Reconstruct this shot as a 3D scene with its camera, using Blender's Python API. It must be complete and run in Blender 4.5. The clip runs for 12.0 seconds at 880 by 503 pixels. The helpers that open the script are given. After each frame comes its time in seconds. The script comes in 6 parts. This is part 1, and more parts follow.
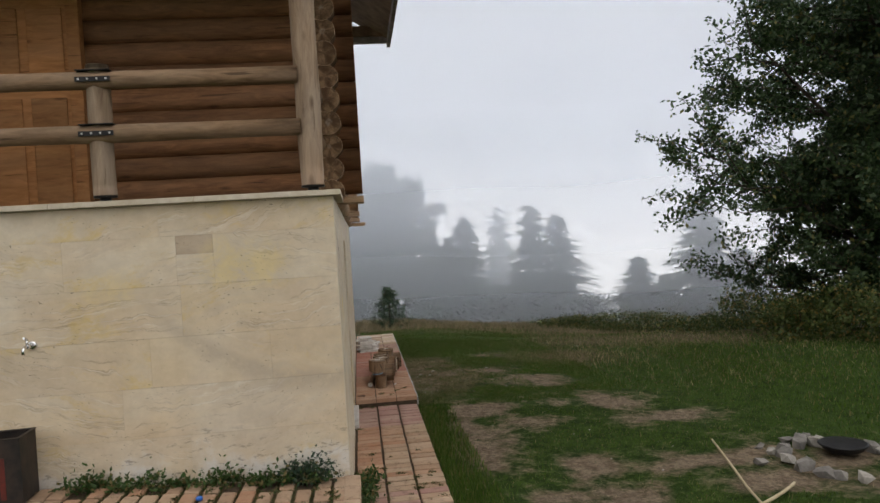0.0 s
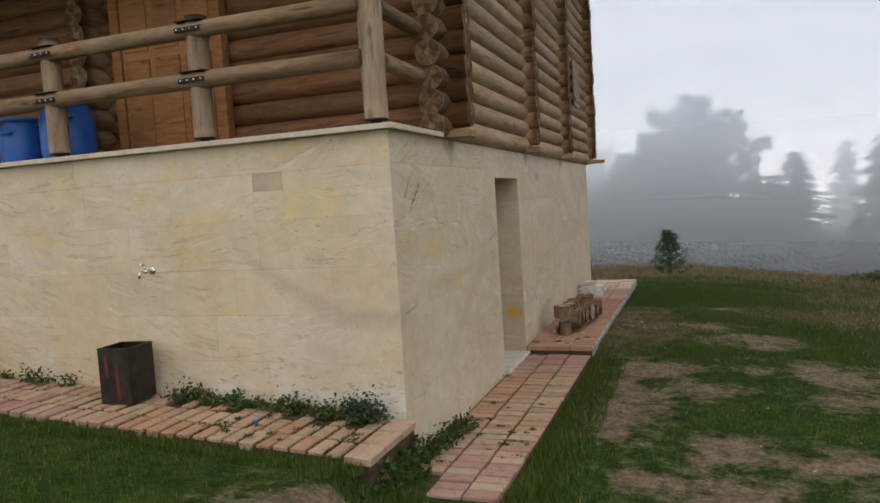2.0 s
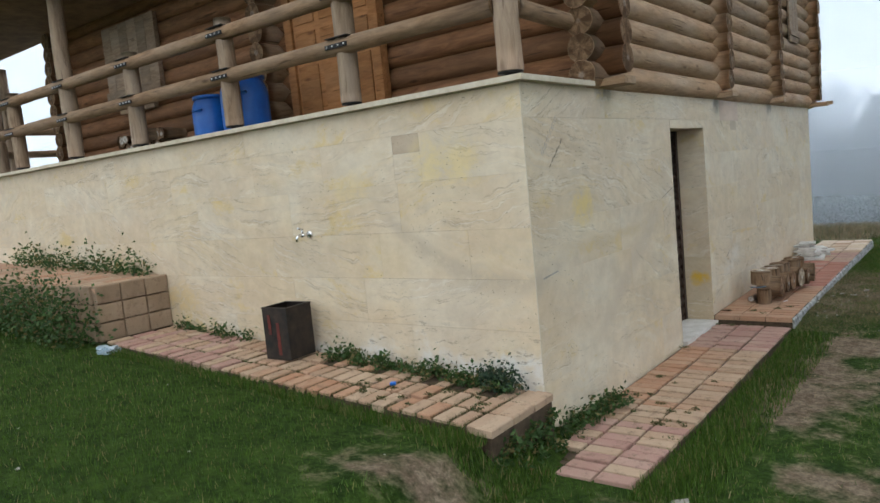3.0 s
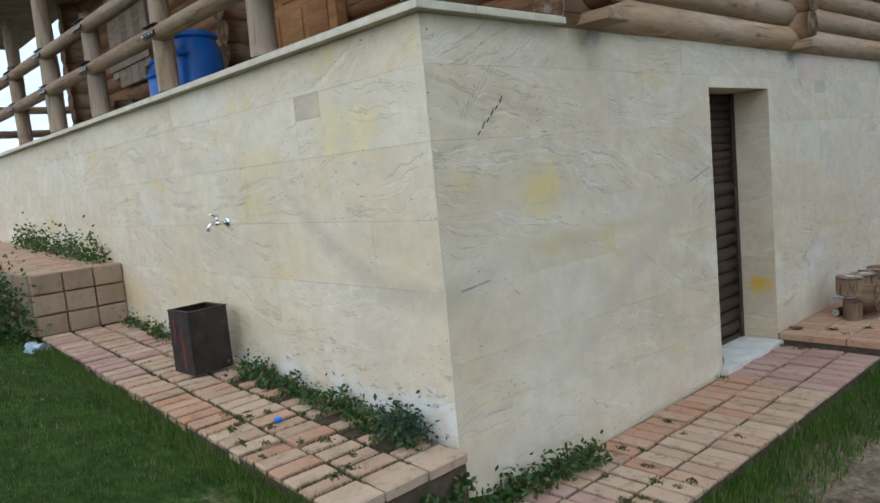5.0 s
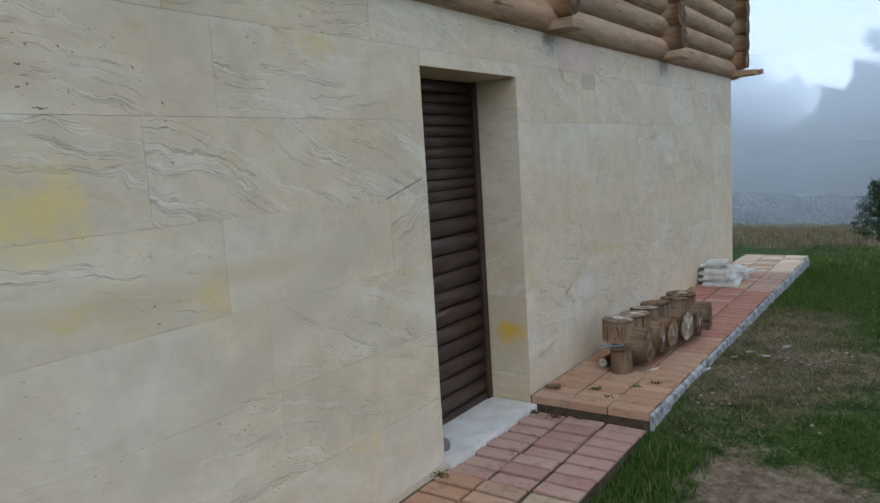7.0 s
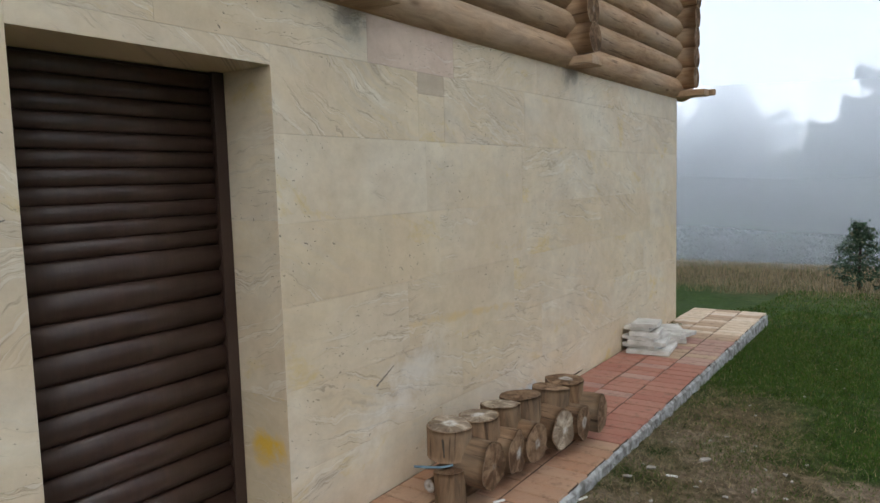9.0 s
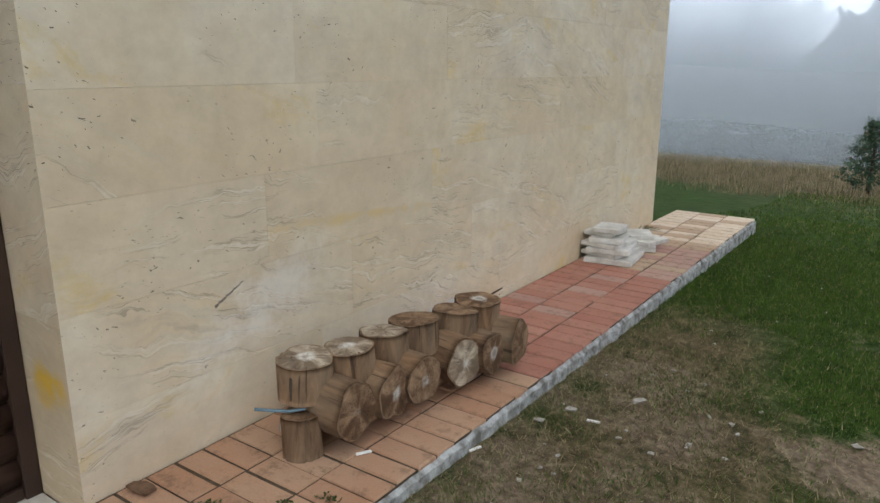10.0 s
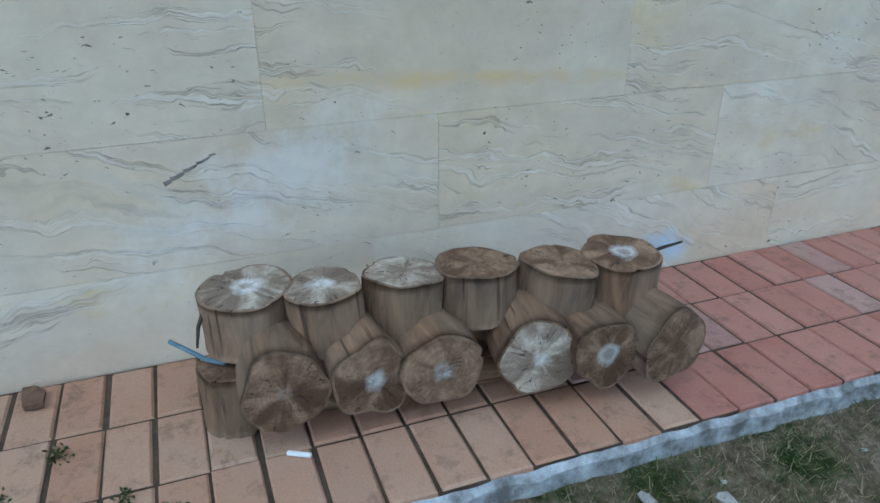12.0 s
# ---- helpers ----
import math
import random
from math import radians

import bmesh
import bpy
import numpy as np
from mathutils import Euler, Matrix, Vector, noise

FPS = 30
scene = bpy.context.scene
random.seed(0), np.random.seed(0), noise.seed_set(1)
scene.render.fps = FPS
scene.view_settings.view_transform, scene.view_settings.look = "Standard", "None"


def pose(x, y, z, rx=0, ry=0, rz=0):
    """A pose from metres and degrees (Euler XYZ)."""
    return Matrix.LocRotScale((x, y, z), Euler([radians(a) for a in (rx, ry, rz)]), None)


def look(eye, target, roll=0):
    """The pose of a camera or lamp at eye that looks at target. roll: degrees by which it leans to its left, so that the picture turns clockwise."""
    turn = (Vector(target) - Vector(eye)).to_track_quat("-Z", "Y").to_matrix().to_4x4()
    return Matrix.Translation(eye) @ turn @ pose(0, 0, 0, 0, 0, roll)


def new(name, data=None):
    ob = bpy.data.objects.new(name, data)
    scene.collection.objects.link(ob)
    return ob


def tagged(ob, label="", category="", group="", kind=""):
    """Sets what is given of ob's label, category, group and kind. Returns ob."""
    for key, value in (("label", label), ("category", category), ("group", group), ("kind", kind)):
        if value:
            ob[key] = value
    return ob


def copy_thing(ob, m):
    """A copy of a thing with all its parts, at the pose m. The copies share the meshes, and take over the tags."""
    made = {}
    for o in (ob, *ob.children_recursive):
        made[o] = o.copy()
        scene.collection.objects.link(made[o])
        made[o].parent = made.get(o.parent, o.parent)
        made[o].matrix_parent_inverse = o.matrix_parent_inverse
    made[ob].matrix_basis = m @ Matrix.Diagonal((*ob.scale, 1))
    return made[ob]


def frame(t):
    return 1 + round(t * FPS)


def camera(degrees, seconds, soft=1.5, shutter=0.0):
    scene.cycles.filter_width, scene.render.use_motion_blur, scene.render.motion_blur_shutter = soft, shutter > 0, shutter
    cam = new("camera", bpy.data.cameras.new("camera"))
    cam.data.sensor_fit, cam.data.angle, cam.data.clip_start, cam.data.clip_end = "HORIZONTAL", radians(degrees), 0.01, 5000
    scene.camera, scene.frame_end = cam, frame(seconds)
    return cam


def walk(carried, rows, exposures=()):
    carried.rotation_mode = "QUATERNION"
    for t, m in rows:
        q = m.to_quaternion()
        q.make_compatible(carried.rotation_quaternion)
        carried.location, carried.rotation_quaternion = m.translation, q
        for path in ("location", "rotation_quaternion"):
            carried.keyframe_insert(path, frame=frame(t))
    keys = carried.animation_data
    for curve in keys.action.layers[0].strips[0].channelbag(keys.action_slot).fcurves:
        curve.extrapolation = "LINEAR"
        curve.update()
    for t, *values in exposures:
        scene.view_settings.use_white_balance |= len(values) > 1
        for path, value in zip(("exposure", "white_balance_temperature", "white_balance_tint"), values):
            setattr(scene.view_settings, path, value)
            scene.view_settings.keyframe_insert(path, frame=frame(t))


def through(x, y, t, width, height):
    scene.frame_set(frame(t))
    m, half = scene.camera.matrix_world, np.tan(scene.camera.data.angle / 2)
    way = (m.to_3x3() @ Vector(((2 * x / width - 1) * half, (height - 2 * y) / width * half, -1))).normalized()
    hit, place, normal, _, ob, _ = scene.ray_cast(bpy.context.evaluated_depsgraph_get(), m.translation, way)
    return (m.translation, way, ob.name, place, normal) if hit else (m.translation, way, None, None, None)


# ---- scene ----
cam = camera(63.4, 12.0)
PATH = [
    (0, (0.151, -5.067, 2.006), (0.379, -3.08, 1.972), -3.5),
    (0.5, (0.688, -4.961, 1.969), (0.857, -2.976, 1.798), -5.7),
    (1, (1.117, -4.789, 1.954), (1.08, -2.799, 1.76), -2.2),
    (1.5, (1.514, -4.504, 1.91), (1.304, -2.521, 1.76), -5.0),
    (2, (1.925, -4.399, 1.863), (1.24, -2.526, 1.721), -3.6),
    (2.5, (2.084, -4.079, 1.749), (1.09, -2.361, 1.504), -4.6),
    (2.7, (2.226, -4.024, 1.823), (1.123, -2.372, 1.588), -5.1),
    (4.5, (2.394, -2.59, 1.665), (0.979, -1.189, 1.476), -5.7),
    (5, (2.363, -2.152, 1.662), (0.891, -0.816, 1.44), -5.4),
    (5.5, (2.294, -1.68, 1.64), (0.861, -0.306, 1.397), -4.8),
    (6, (2.3, -1.182, 1.568), (0.906, 0.236, 1.355), -4.4),
    (6.5, (2.152, -0.699, 1.585), (0.769, 0.728, 1.367), -2.9),
    (7, (2.037, -0.232, 1.607), (0.9, 1.393, 1.352), -3.6),
    (9, (2.096, 1.614, 1.596), (0.974, 3.258, 1.401), -1.6),
    (9.5, (2.132, 2.092, 1.535), (1.17, 3.815, 1.207), -2.1),
    (10, (2.109, 2.57, 1.517), (0.995, 4.152, 1.011), 0.2),
    (10.5, (2.143, 3.004, 1.385), (0.738, 4.24, 0.677), -0.7),
    (11, (2.026, 3.484, 1.306), (0.591, 4.566, 0.429), 2.4),
    (11.5, (1.92, 3.869, 1.281), (0.387, 4.705, 0.306), 2.1),
    (12, (1.865, 4.192, 1.285), (0.173, 4.816, 0.42), -0.3),
]
EXPOSURES = [(0.0, -0.3, 7250, 15), (0.5, -0.3, 7250, 15), (1.5, -0.27, 7300, 15), (2.0, -0.17, 7250, 14), (2.5, 0.12, 6750, 12), (2.7, 0.15, 6600, 10), (4.5, 0.26, 5850, 6), (5.8, 0.26, 5700, 6), (6.5, 0.16, 5750, 8), (7.0, 0.1, 5750, 8), (8.8, 0.24, 6600, 11),
             (9.5, 0.32, 6700, 10), (10.5, 0.46, 6400, 10), (11.0, 0.53, 5150, 6), (11.5, 0.5, 4950, 2), (12.0, 0.5, 4900, 1)]
walk(cam, [(t, look(eye, target, roll)) for t, eye, target, roll in PATH], EXPOSURES)

# ---- world and sun: a bright overcast sky over fog ----
world = bpy.data.worlds.new("overcast")
scene.world = world
world.use_nodes = True
wn, wl = world.node_tree.nodes, world.node_tree.links
background = wn["Background"]
sky = wn.new("ShaderNodeTexSky")
sky.sky_type, sky.sun_disc = "NISHITA", False
sky.sun_elevation, sky.sun_rotation = radians(53), radians(114)
sky_level = wn.new("ShaderNodeMixRGB")
sky_level.blend_type = "MULTIPLY"
sky_level.inputs[0].default_value = 1.0
sky_level.inputs[2].default_value = (0.1, 0.1, 0.1, 1)
wl.new(sky.outputs[0], sky_level.inputs[1])
coord, split, cover = wn.new("ShaderNodeTexCoord"), wn.new("ShaderNodeSeparateXYZ"), wn.new("ShaderNodeValToRGB")
wl.new(coord.outputs["Generated"], split.inputs[0])
wl.new(split.outputs[2], cover.inputs[0])
stops = cover.color_ramp.elements
stops[0].position, stops[0].color = 0.0, (1.28, 1.38, 1.48, 1)
stops[1].position, stops[1].color = 1.0, (1.60, 1.66, 1.72, 1)
mid = stops.new(0.34)
mid.color = (1.48, 1.55, 1.62, 1)
cloud = wn.new("ShaderNodeMixRGB")
cloud.inputs[0].default_value = 0.9
wl.new(sky_level.outputs[0], cloud.inputs[1])
wl.new(cover.outputs[0], cloud.inputs[2])
wl.new(cloud.outputs[0], background.inputs[0])
background.inputs[1].default_value = 1.0

sun_data = bpy.data.lights.new("sun", "SUN")
sun_data.energy, sun_data.angle, sun_data.color = 0.5, radians(30), (1.0, 0.96, 0.9)
sun = new("sun", sun_data)
sun.matrix_world = look((9, -4, 13), (0, 0, 0))


# ---- material helpers ----
def node(nt, kind, ins=(), **props):
    nd = nt.nodes.new(kind)
    for key, value in props.items():
        if key == "operation":
            nd.operation = value
        elif key == "blend":
            nd.blend_type = value
        elif key == "bands":
            nd.bands_direction = value
        elif key == "feature":
            nd.feature = value
        elif key == "attribute":
            nd.attribute_name = value
    for key, value in dict(ins).items():
        if isinstance(value, bpy.types.NodeSocket):
            nt.links.new(value, nd.inputs[key])
        else:
            nd.inputs[key].default_value = value
    return nd


def material(name, rough=0.8, metal=0.0, specular=0.3):
    m = bpy.data.materials.new(name)
    m.use_nodes = True
    nt = m.node_tree
    b = nt.nodes["Principled BSDF"]
    b.inputs["Roughness"].default_value = rough
    b.inputs["Metallic"].default_value = metal
    b.inputs["Specular IOR Level"].default_value = specular
    return m, nt, b


def rgb(c):
    return (c[0], c[1], c[2], 1)


def ramp(nt, fac, *steps):
    nd = nt.nodes.new("ShaderNodeValToRGB")
    els = nd.color_ramp.elements
    while len(els) < len(steps):
        els.new(0.5)
    for e, (p, c) in zip(els, steps):
        e.position = p
        e.color = rgb(c) if not isinstance(c, (int, float)) else (c, c, c, 1)
    nt.links.new(fac, nd.inputs[0])
    return nd.outputs[0]


def mix(nt, fac, a, b, blend="MIX"):
    ins = {0: fac, 1: a if isinstance(a, bpy.types.NodeSocket) else rgb(a), 2: b if isinstance(b, bpy.types.NodeSocket) else rgb(b)}
    return node(nt, "ShaderNodeMixRGB", ins, blend=blend).outputs[0]


def maths(nt, op, a, b=0.0):
    return node(nt, "ShaderNodeMath", {0: a, 1: b}, operation=op).outputs[0]


def noise_tex(nt, vec, scale, detail=4.0, rough=0.55, distort=0.0):
    return node(nt, "ShaderNodeTexNoise", {"Vector": vec, "Scale": scale, "Detail": detail, "Roughness": rough, "Distortion": distort}).outputs[0]


def mapped(nt, vec, scale=(1, 1, 1), rot=(0, 0, 0), loc=(0, 0, 0)):
    return node(nt, "ShaderNodeMapping", {"Vector": vec, "Scale": scale, "Rotation": rot, "Location": loc}).outputs[0]


def shifted(nt, vec, amount=23.0):
    """Coordinates moved by the object's own random number, so that no two pieces look alike."""
    r = node(nt, "ShaderNodeObjectInfo").outputs["Random"]
    c = node(nt, "ShaderNodeCombineXYZ", {0: maths(nt, "MULTIPLY", r, amount), 1: maths(nt, "MULTIPLY", r, amount * 1.7), 2: maths(nt, "MULTIPLY", r, amount * 0.6)}).outputs[0]
    return node(nt, "ShaderNodeVectorMath", {0: vec, 1: c}, operation="ADD").outputs[0], r


def bump(nt, b, height, strength=0.3, distance=0.01):
    nd = node(nt, "ShaderNodeBump", {"Height": height, "Strength": strength, "Distance": distance})
    nt.links.new(nd.outputs[0], b.inputs["Normal"])


def world_place(nt):
    return node(nt, "ShaderNodeNewGeometry").outputs["Position"]


def object_place(nt):
    return node(nt, "ShaderNodeTexCoord").outputs["Object"]


# Broad veins and stains that cross several slabs, and dark patches below three log brackets: place along the wall,
# height, rise, bow, reach, thickness, colour, strength
VEINS = [(-0.45, 1.12, -0.28, 0.42, 0.85, 0.085, (0.40, 0.33, 0.25), 0.65), (1.60, 1.00, 0.62, 0.0, 0.75, 0.09, (0.46, 0.38, 0.30), 0.4), (1.15, 1.22, 0.0, 0.10, 0.75, 0.05, (0.50, 0.38, 0.2), 0.5),
         (4.35, 0.62, 0.42, 0.0, 0.35, 0.13, (0.70, 0.69, 0.66), 0.4), (4.95, 0.86, -0.10, 0.0, 0.55, 0.022, (0.60, 0.43, 0.2), 0.75),
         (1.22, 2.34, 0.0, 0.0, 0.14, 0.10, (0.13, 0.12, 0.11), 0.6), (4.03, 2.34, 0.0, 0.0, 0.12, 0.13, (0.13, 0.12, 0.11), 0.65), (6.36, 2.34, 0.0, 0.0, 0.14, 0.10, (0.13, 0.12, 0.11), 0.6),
         (0.75, 1.52, 0.0, 0.0, 0.16, 0.12, (0.66, 0.50, 0.16), 0.7), (-0.62, 1.93, 0.0, 0.0, 0.30, 0.16, (0.64, 0.50, 0.20), 0.55), (-1.55, 1.80, 0.0, 0.0, 0.18, 0.12, (0.64, 0.50, 0.22), 0.45),
         (5.62, 0.21, 0.0, 0.0, 0.20, 0.06, (0.42, 0.56, 0.70), 0.75), (3.45, 0.52, 0.0, 0.0, 0.10, 0.07, (0.62, 0.38, 0.04), 0.95), (-4.0, 0.85, 0.0, 0.0, 0.30, 0.14, (0.62, 0.45, 0.18), 0.6)]


def stone_material(name, cream, pale, vein, yellow, stain=0.5, whiten=0.0):
    """Veined travertine: broad soft clouds, a few crisp folded layers in groups, pits; each slab has its own tilt."""
    m, nt, b = material(name, 0.6, 0.0, 0.3)
    xyz = node(nt, "ShaderNodeSeparateXYZ", {0: world_place(nt)})
    u = maths(nt, "ADD", xyz.outputs[0], xyz.outputs[1])
    flat = node(nt, "ShaderNodeCombineXYZ", {0: u, 1: xyz.outputs[2], 2: 0.0}).outputs[0]
    moved, r = shifted(nt, flat)
    tilt = node(nt, "ShaderNodeCombineXYZ", {0: 0.0, 1: 0.0, 2: maths(nt, "MULTIPLY", maths(nt, "SUBTRACT", r, 0.42), 0.9)}).outputs[0]
    turned = node(nt, "ShaderNodeMapping", {"Vector": moved, "Rotation": tilt}).outputs[0]
    warp = noise_tex(nt, mapped(nt, turned, (0.8, 0.8, 1)), 1.5, 5, 0.6)
    warped = node(nt, "ShaderNodeVectorMath", {0: turned, 1: node(nt, "ShaderNodeCombineXYZ", {0: 0.0, 1: maths(nt, "MULTIPLY", warp, 0.4), 2: 0.0}).outputs[0]}, operation="ADD").outputs[0]
    bands = noise_tex(nt, mapped(nt, warped, (0.4, 6.5, 1)), 1.2, 6, 0.6)
    fine = noise_tex(nt, mapped(nt, warped, (0.8, 24.0, 1)), 1.3, 5, 0.62)
    cloudy = noise_tex(nt, moved, 1.1, 6, 0.62)
    grey = tuple(0.5 * (p + q) for p, q in zip(vein, pale))
    strata = ramp(nt, bands, (0.30, pale), (0.44, cream), (0.52, grey), (0.60, cream), (0.66, vein), (0.74, cream))
    col = mix(nt, ramp(nt, cloudy, (0.38, 0.0), (0.62, 0.75)), cream, strata)
    col = mix(nt, maths(nt, "MULTIPLY", ramp(nt, noise_tex(nt, moved, 0.8, 5, 0.62), (0.42, 0.0), (0.60, 1.0)), 0.55), col, pale)
    dusky = maths(nt, "MULTIPLY", ramp(nt, noise_tex(nt, mapped(nt, warped, (0.9, 1.6, 1), (0, 0, 0), (7, 3, 0)), 1.2, 5, 0.65), (0.50, 0.0), (0.64, 1.0)), 0.30)
    col = mix(nt, dusky, col, vein)
    rosy = ramp(nt, noise_tex(nt, mapped(nt, flat, (1, 1.5, 1), (0, 0, 0), (3, 9, 0)), 0.9, 6, 0.62), (0.44, 0.0), (0.60, 0.6))
    col = mix(nt, rosy, col, (cream[0] * 0.92, cream[1] * 0.88, cream[2] * 0.88))
    group = ramp(nt, noise_tex(nt, mapped(nt, warped, (0.55, 1.5, 1)), 1.3, 3), (0.46, 0.0), (0.54, 1.0))
    breaks = ramp(nt, noise_tex(nt, mapped(nt, warped, (3.0, 9.0, 1)), 1.4, 3), (0.42, 0.0), (0.54, 1.0))
    lines = maths(nt, "MULTIPLY", maths(nt, "MULTIPLY", ramp(nt, fine, (0.535, 0.0), (0.555, 1.0), (0.575, 0.0)), group), breaks)
    col = mix(nt, maths(nt, "MULTIPLY", lines, 0.55), col, (vein[0] * 0.5, vein[1] * 0.47, vein[2] * 0.44))
    white = maths(nt, "MULTIPLY", ramp(nt, fine, (0.575, 0.0), (0.60, 1.0), (0.64, 0.0)), group)
    col = mix(nt, maths(nt, "MULTIPLY", white, 0.45), col, (0.76, 0.73, 0.66))
    mottle = noise_tex(nt, flat, 7.0, 8, 0.72)
    ragged = ramp(nt, mottle, (0.38, 0.1), (0.60, 1.0))
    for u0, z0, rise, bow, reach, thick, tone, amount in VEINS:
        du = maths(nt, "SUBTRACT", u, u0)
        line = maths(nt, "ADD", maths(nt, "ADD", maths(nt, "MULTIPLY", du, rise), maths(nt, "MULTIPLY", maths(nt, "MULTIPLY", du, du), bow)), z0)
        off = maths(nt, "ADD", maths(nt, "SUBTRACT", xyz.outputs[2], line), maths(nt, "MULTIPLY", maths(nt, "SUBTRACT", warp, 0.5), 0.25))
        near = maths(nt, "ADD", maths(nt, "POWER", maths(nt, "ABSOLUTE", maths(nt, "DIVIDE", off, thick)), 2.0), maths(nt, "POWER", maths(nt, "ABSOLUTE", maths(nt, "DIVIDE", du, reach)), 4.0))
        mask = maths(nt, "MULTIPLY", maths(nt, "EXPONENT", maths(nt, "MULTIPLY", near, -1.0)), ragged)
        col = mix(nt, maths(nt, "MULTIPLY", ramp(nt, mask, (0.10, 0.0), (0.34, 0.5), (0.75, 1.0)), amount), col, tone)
    rust = ramp(nt, noise_tex(nt, mapped(nt, warped, (1.0, 1.8, 1)), 1.6, 8, 0.7), (0.575, 0.0), (0.68, 1.0))
    col = mix(nt, maths(nt, "MULTIPLY", rust, stain), col, yellow)
    col = mix(nt, 0.6, col, ramp(nt, mottle, (0.3, (0.78, 0.76, 0.73)), (0.62, (1.06, 1.06, 1.06))), "MULTIPLY")
    pits = noise_tex(nt, mapped(nt, warped, (38.0, 95.0, 1)), 1.0, 3, 0.55)
    where = ramp(nt, noise_tex(nt, moved, 2.3, 4, 0.6), (0.48, 0.0), (0.58, 1.0))
    pit = maths(nt, "MULTIPLY", ramp(nt, pits, (0.672, 0.0), (0.70, 1.0)), where)
    col = mix(nt, maths(nt, "MULTIPLY", pit, 0.92), col, (0.09, 0.075, 0.06))
    if whiten:
        rising = maths(nt, "SUBTRACT", maths(nt, "ADD", maths(nt, "MULTIPLY", noise_tex(nt, flat, 2.2, 8, 0.7), 0.9), maths(nt, "MULTIPLY", u, 0.035)), xyz.outputs[2])
        chalk = maths(nt, "MULTIPLY", ramp(nt, maths(nt, "ADD", rising, 0.5), (0.30, 0.0), (0.40, 1.0)), ramp(nt, mottle, (0.36, 0.3), (0.54, 1.0)))
        col = mix(nt, maths(nt, "MULTIPLY", chalk, whiten), col, (0.66, 0.665, 0.665))
        flake = maths(nt, "MULTIPLY", ramp(nt, noise_tex(nt, mapped(nt, flat, (9.0, 22.0, 1)), 1.0, 6, 0.7), (0.57, 0.0), (0.63, 1.0)), ramp(nt, maths(nt, "ADD", rising, 0.5), (0.05, 0.0), (0.3, 1.0)))
        col = mix(nt, maths(nt, "MULTIPLY", flake, 0.6), col, (0.20, 0.17, 0.14))
    nt.links.new(col, b.inputs["Base Color"])
    height = maths(nt, "SUBTRACT", maths(nt, "ADD", maths(nt, "MULTIPLY", white, 0.3), maths(nt, "MULTIPLY", mottle, 0.4)), maths(nt, "ADD", pit, maths(nt, "MULTIPLY", lines, 0.6)))
    bump(nt, b, height, 0.45, 0.006)
    return m


def wood_material(name, dark, light, grey=(0.3, 0.27, 0.24), greying=0.3, rough=0.75, knots=True):
    """Streaks run along the object's own x axis."""
    m, nt, b = material(name, rough, 0.0, 0.25)
    moved, r = shifted(nt, object_place(nt), 31.0)
    streak = noise_tex(nt, mapped(nt, moved, (2.2, 13.0, 13.0)), 1.6, 8, 0.68, 0.8)
    broad = noise_tex(nt, mapped(nt, moved, (0.8, 3.0, 3.0)), 1.5, 4)
    col = mix(nt, ramp(nt, streak, (0.32, 0.0), (0.68, 1.0)), dark, light)
    col = mix(nt, maths(nt, "MULTIPLY", ramp(nt, broad, (0.4, 0.0), (0.7, 1.0)), greying), col, grey)
    check = ramp(nt, noise_tex(nt, mapped(nt, moved, (1.5, 34.0, 34.0)), 1.3, 2), (0.66, 0.0), (0.71, 1.0))
    col = mix(nt, maths(nt, "MULTIPLY", check, 0.65), col, (dark[0] * 0.35, dark[1] * 0.35, dark[2] * 0.35))
    if knots:
        dots = node(nt, "ShaderNodeTexVoronoi", {"Vector": mapped(nt, moved, (1.6, 5.0, 5.0)), "Scale": 1.2}).outputs[0]
        col = mix(nt, ramp(nt, dots, (0.04, 0.7), (0.13, 0.0)), col, (dark[0] * 0.4, dark[1] * 0.35, dark[2] * 0.3))
    tone = mix(nt, r, (0.78, 0.76, 0.74), (1.12, 1.06, 1.02))
    col = mix(nt, 1.0, col, tone, "MULTIPLY")
    nt.links.new(col, b.inputs["Base Color"])
    bump(nt, b, maths(nt, "SUBTRACT", streak, check), 0.5, 0.006)
    return m


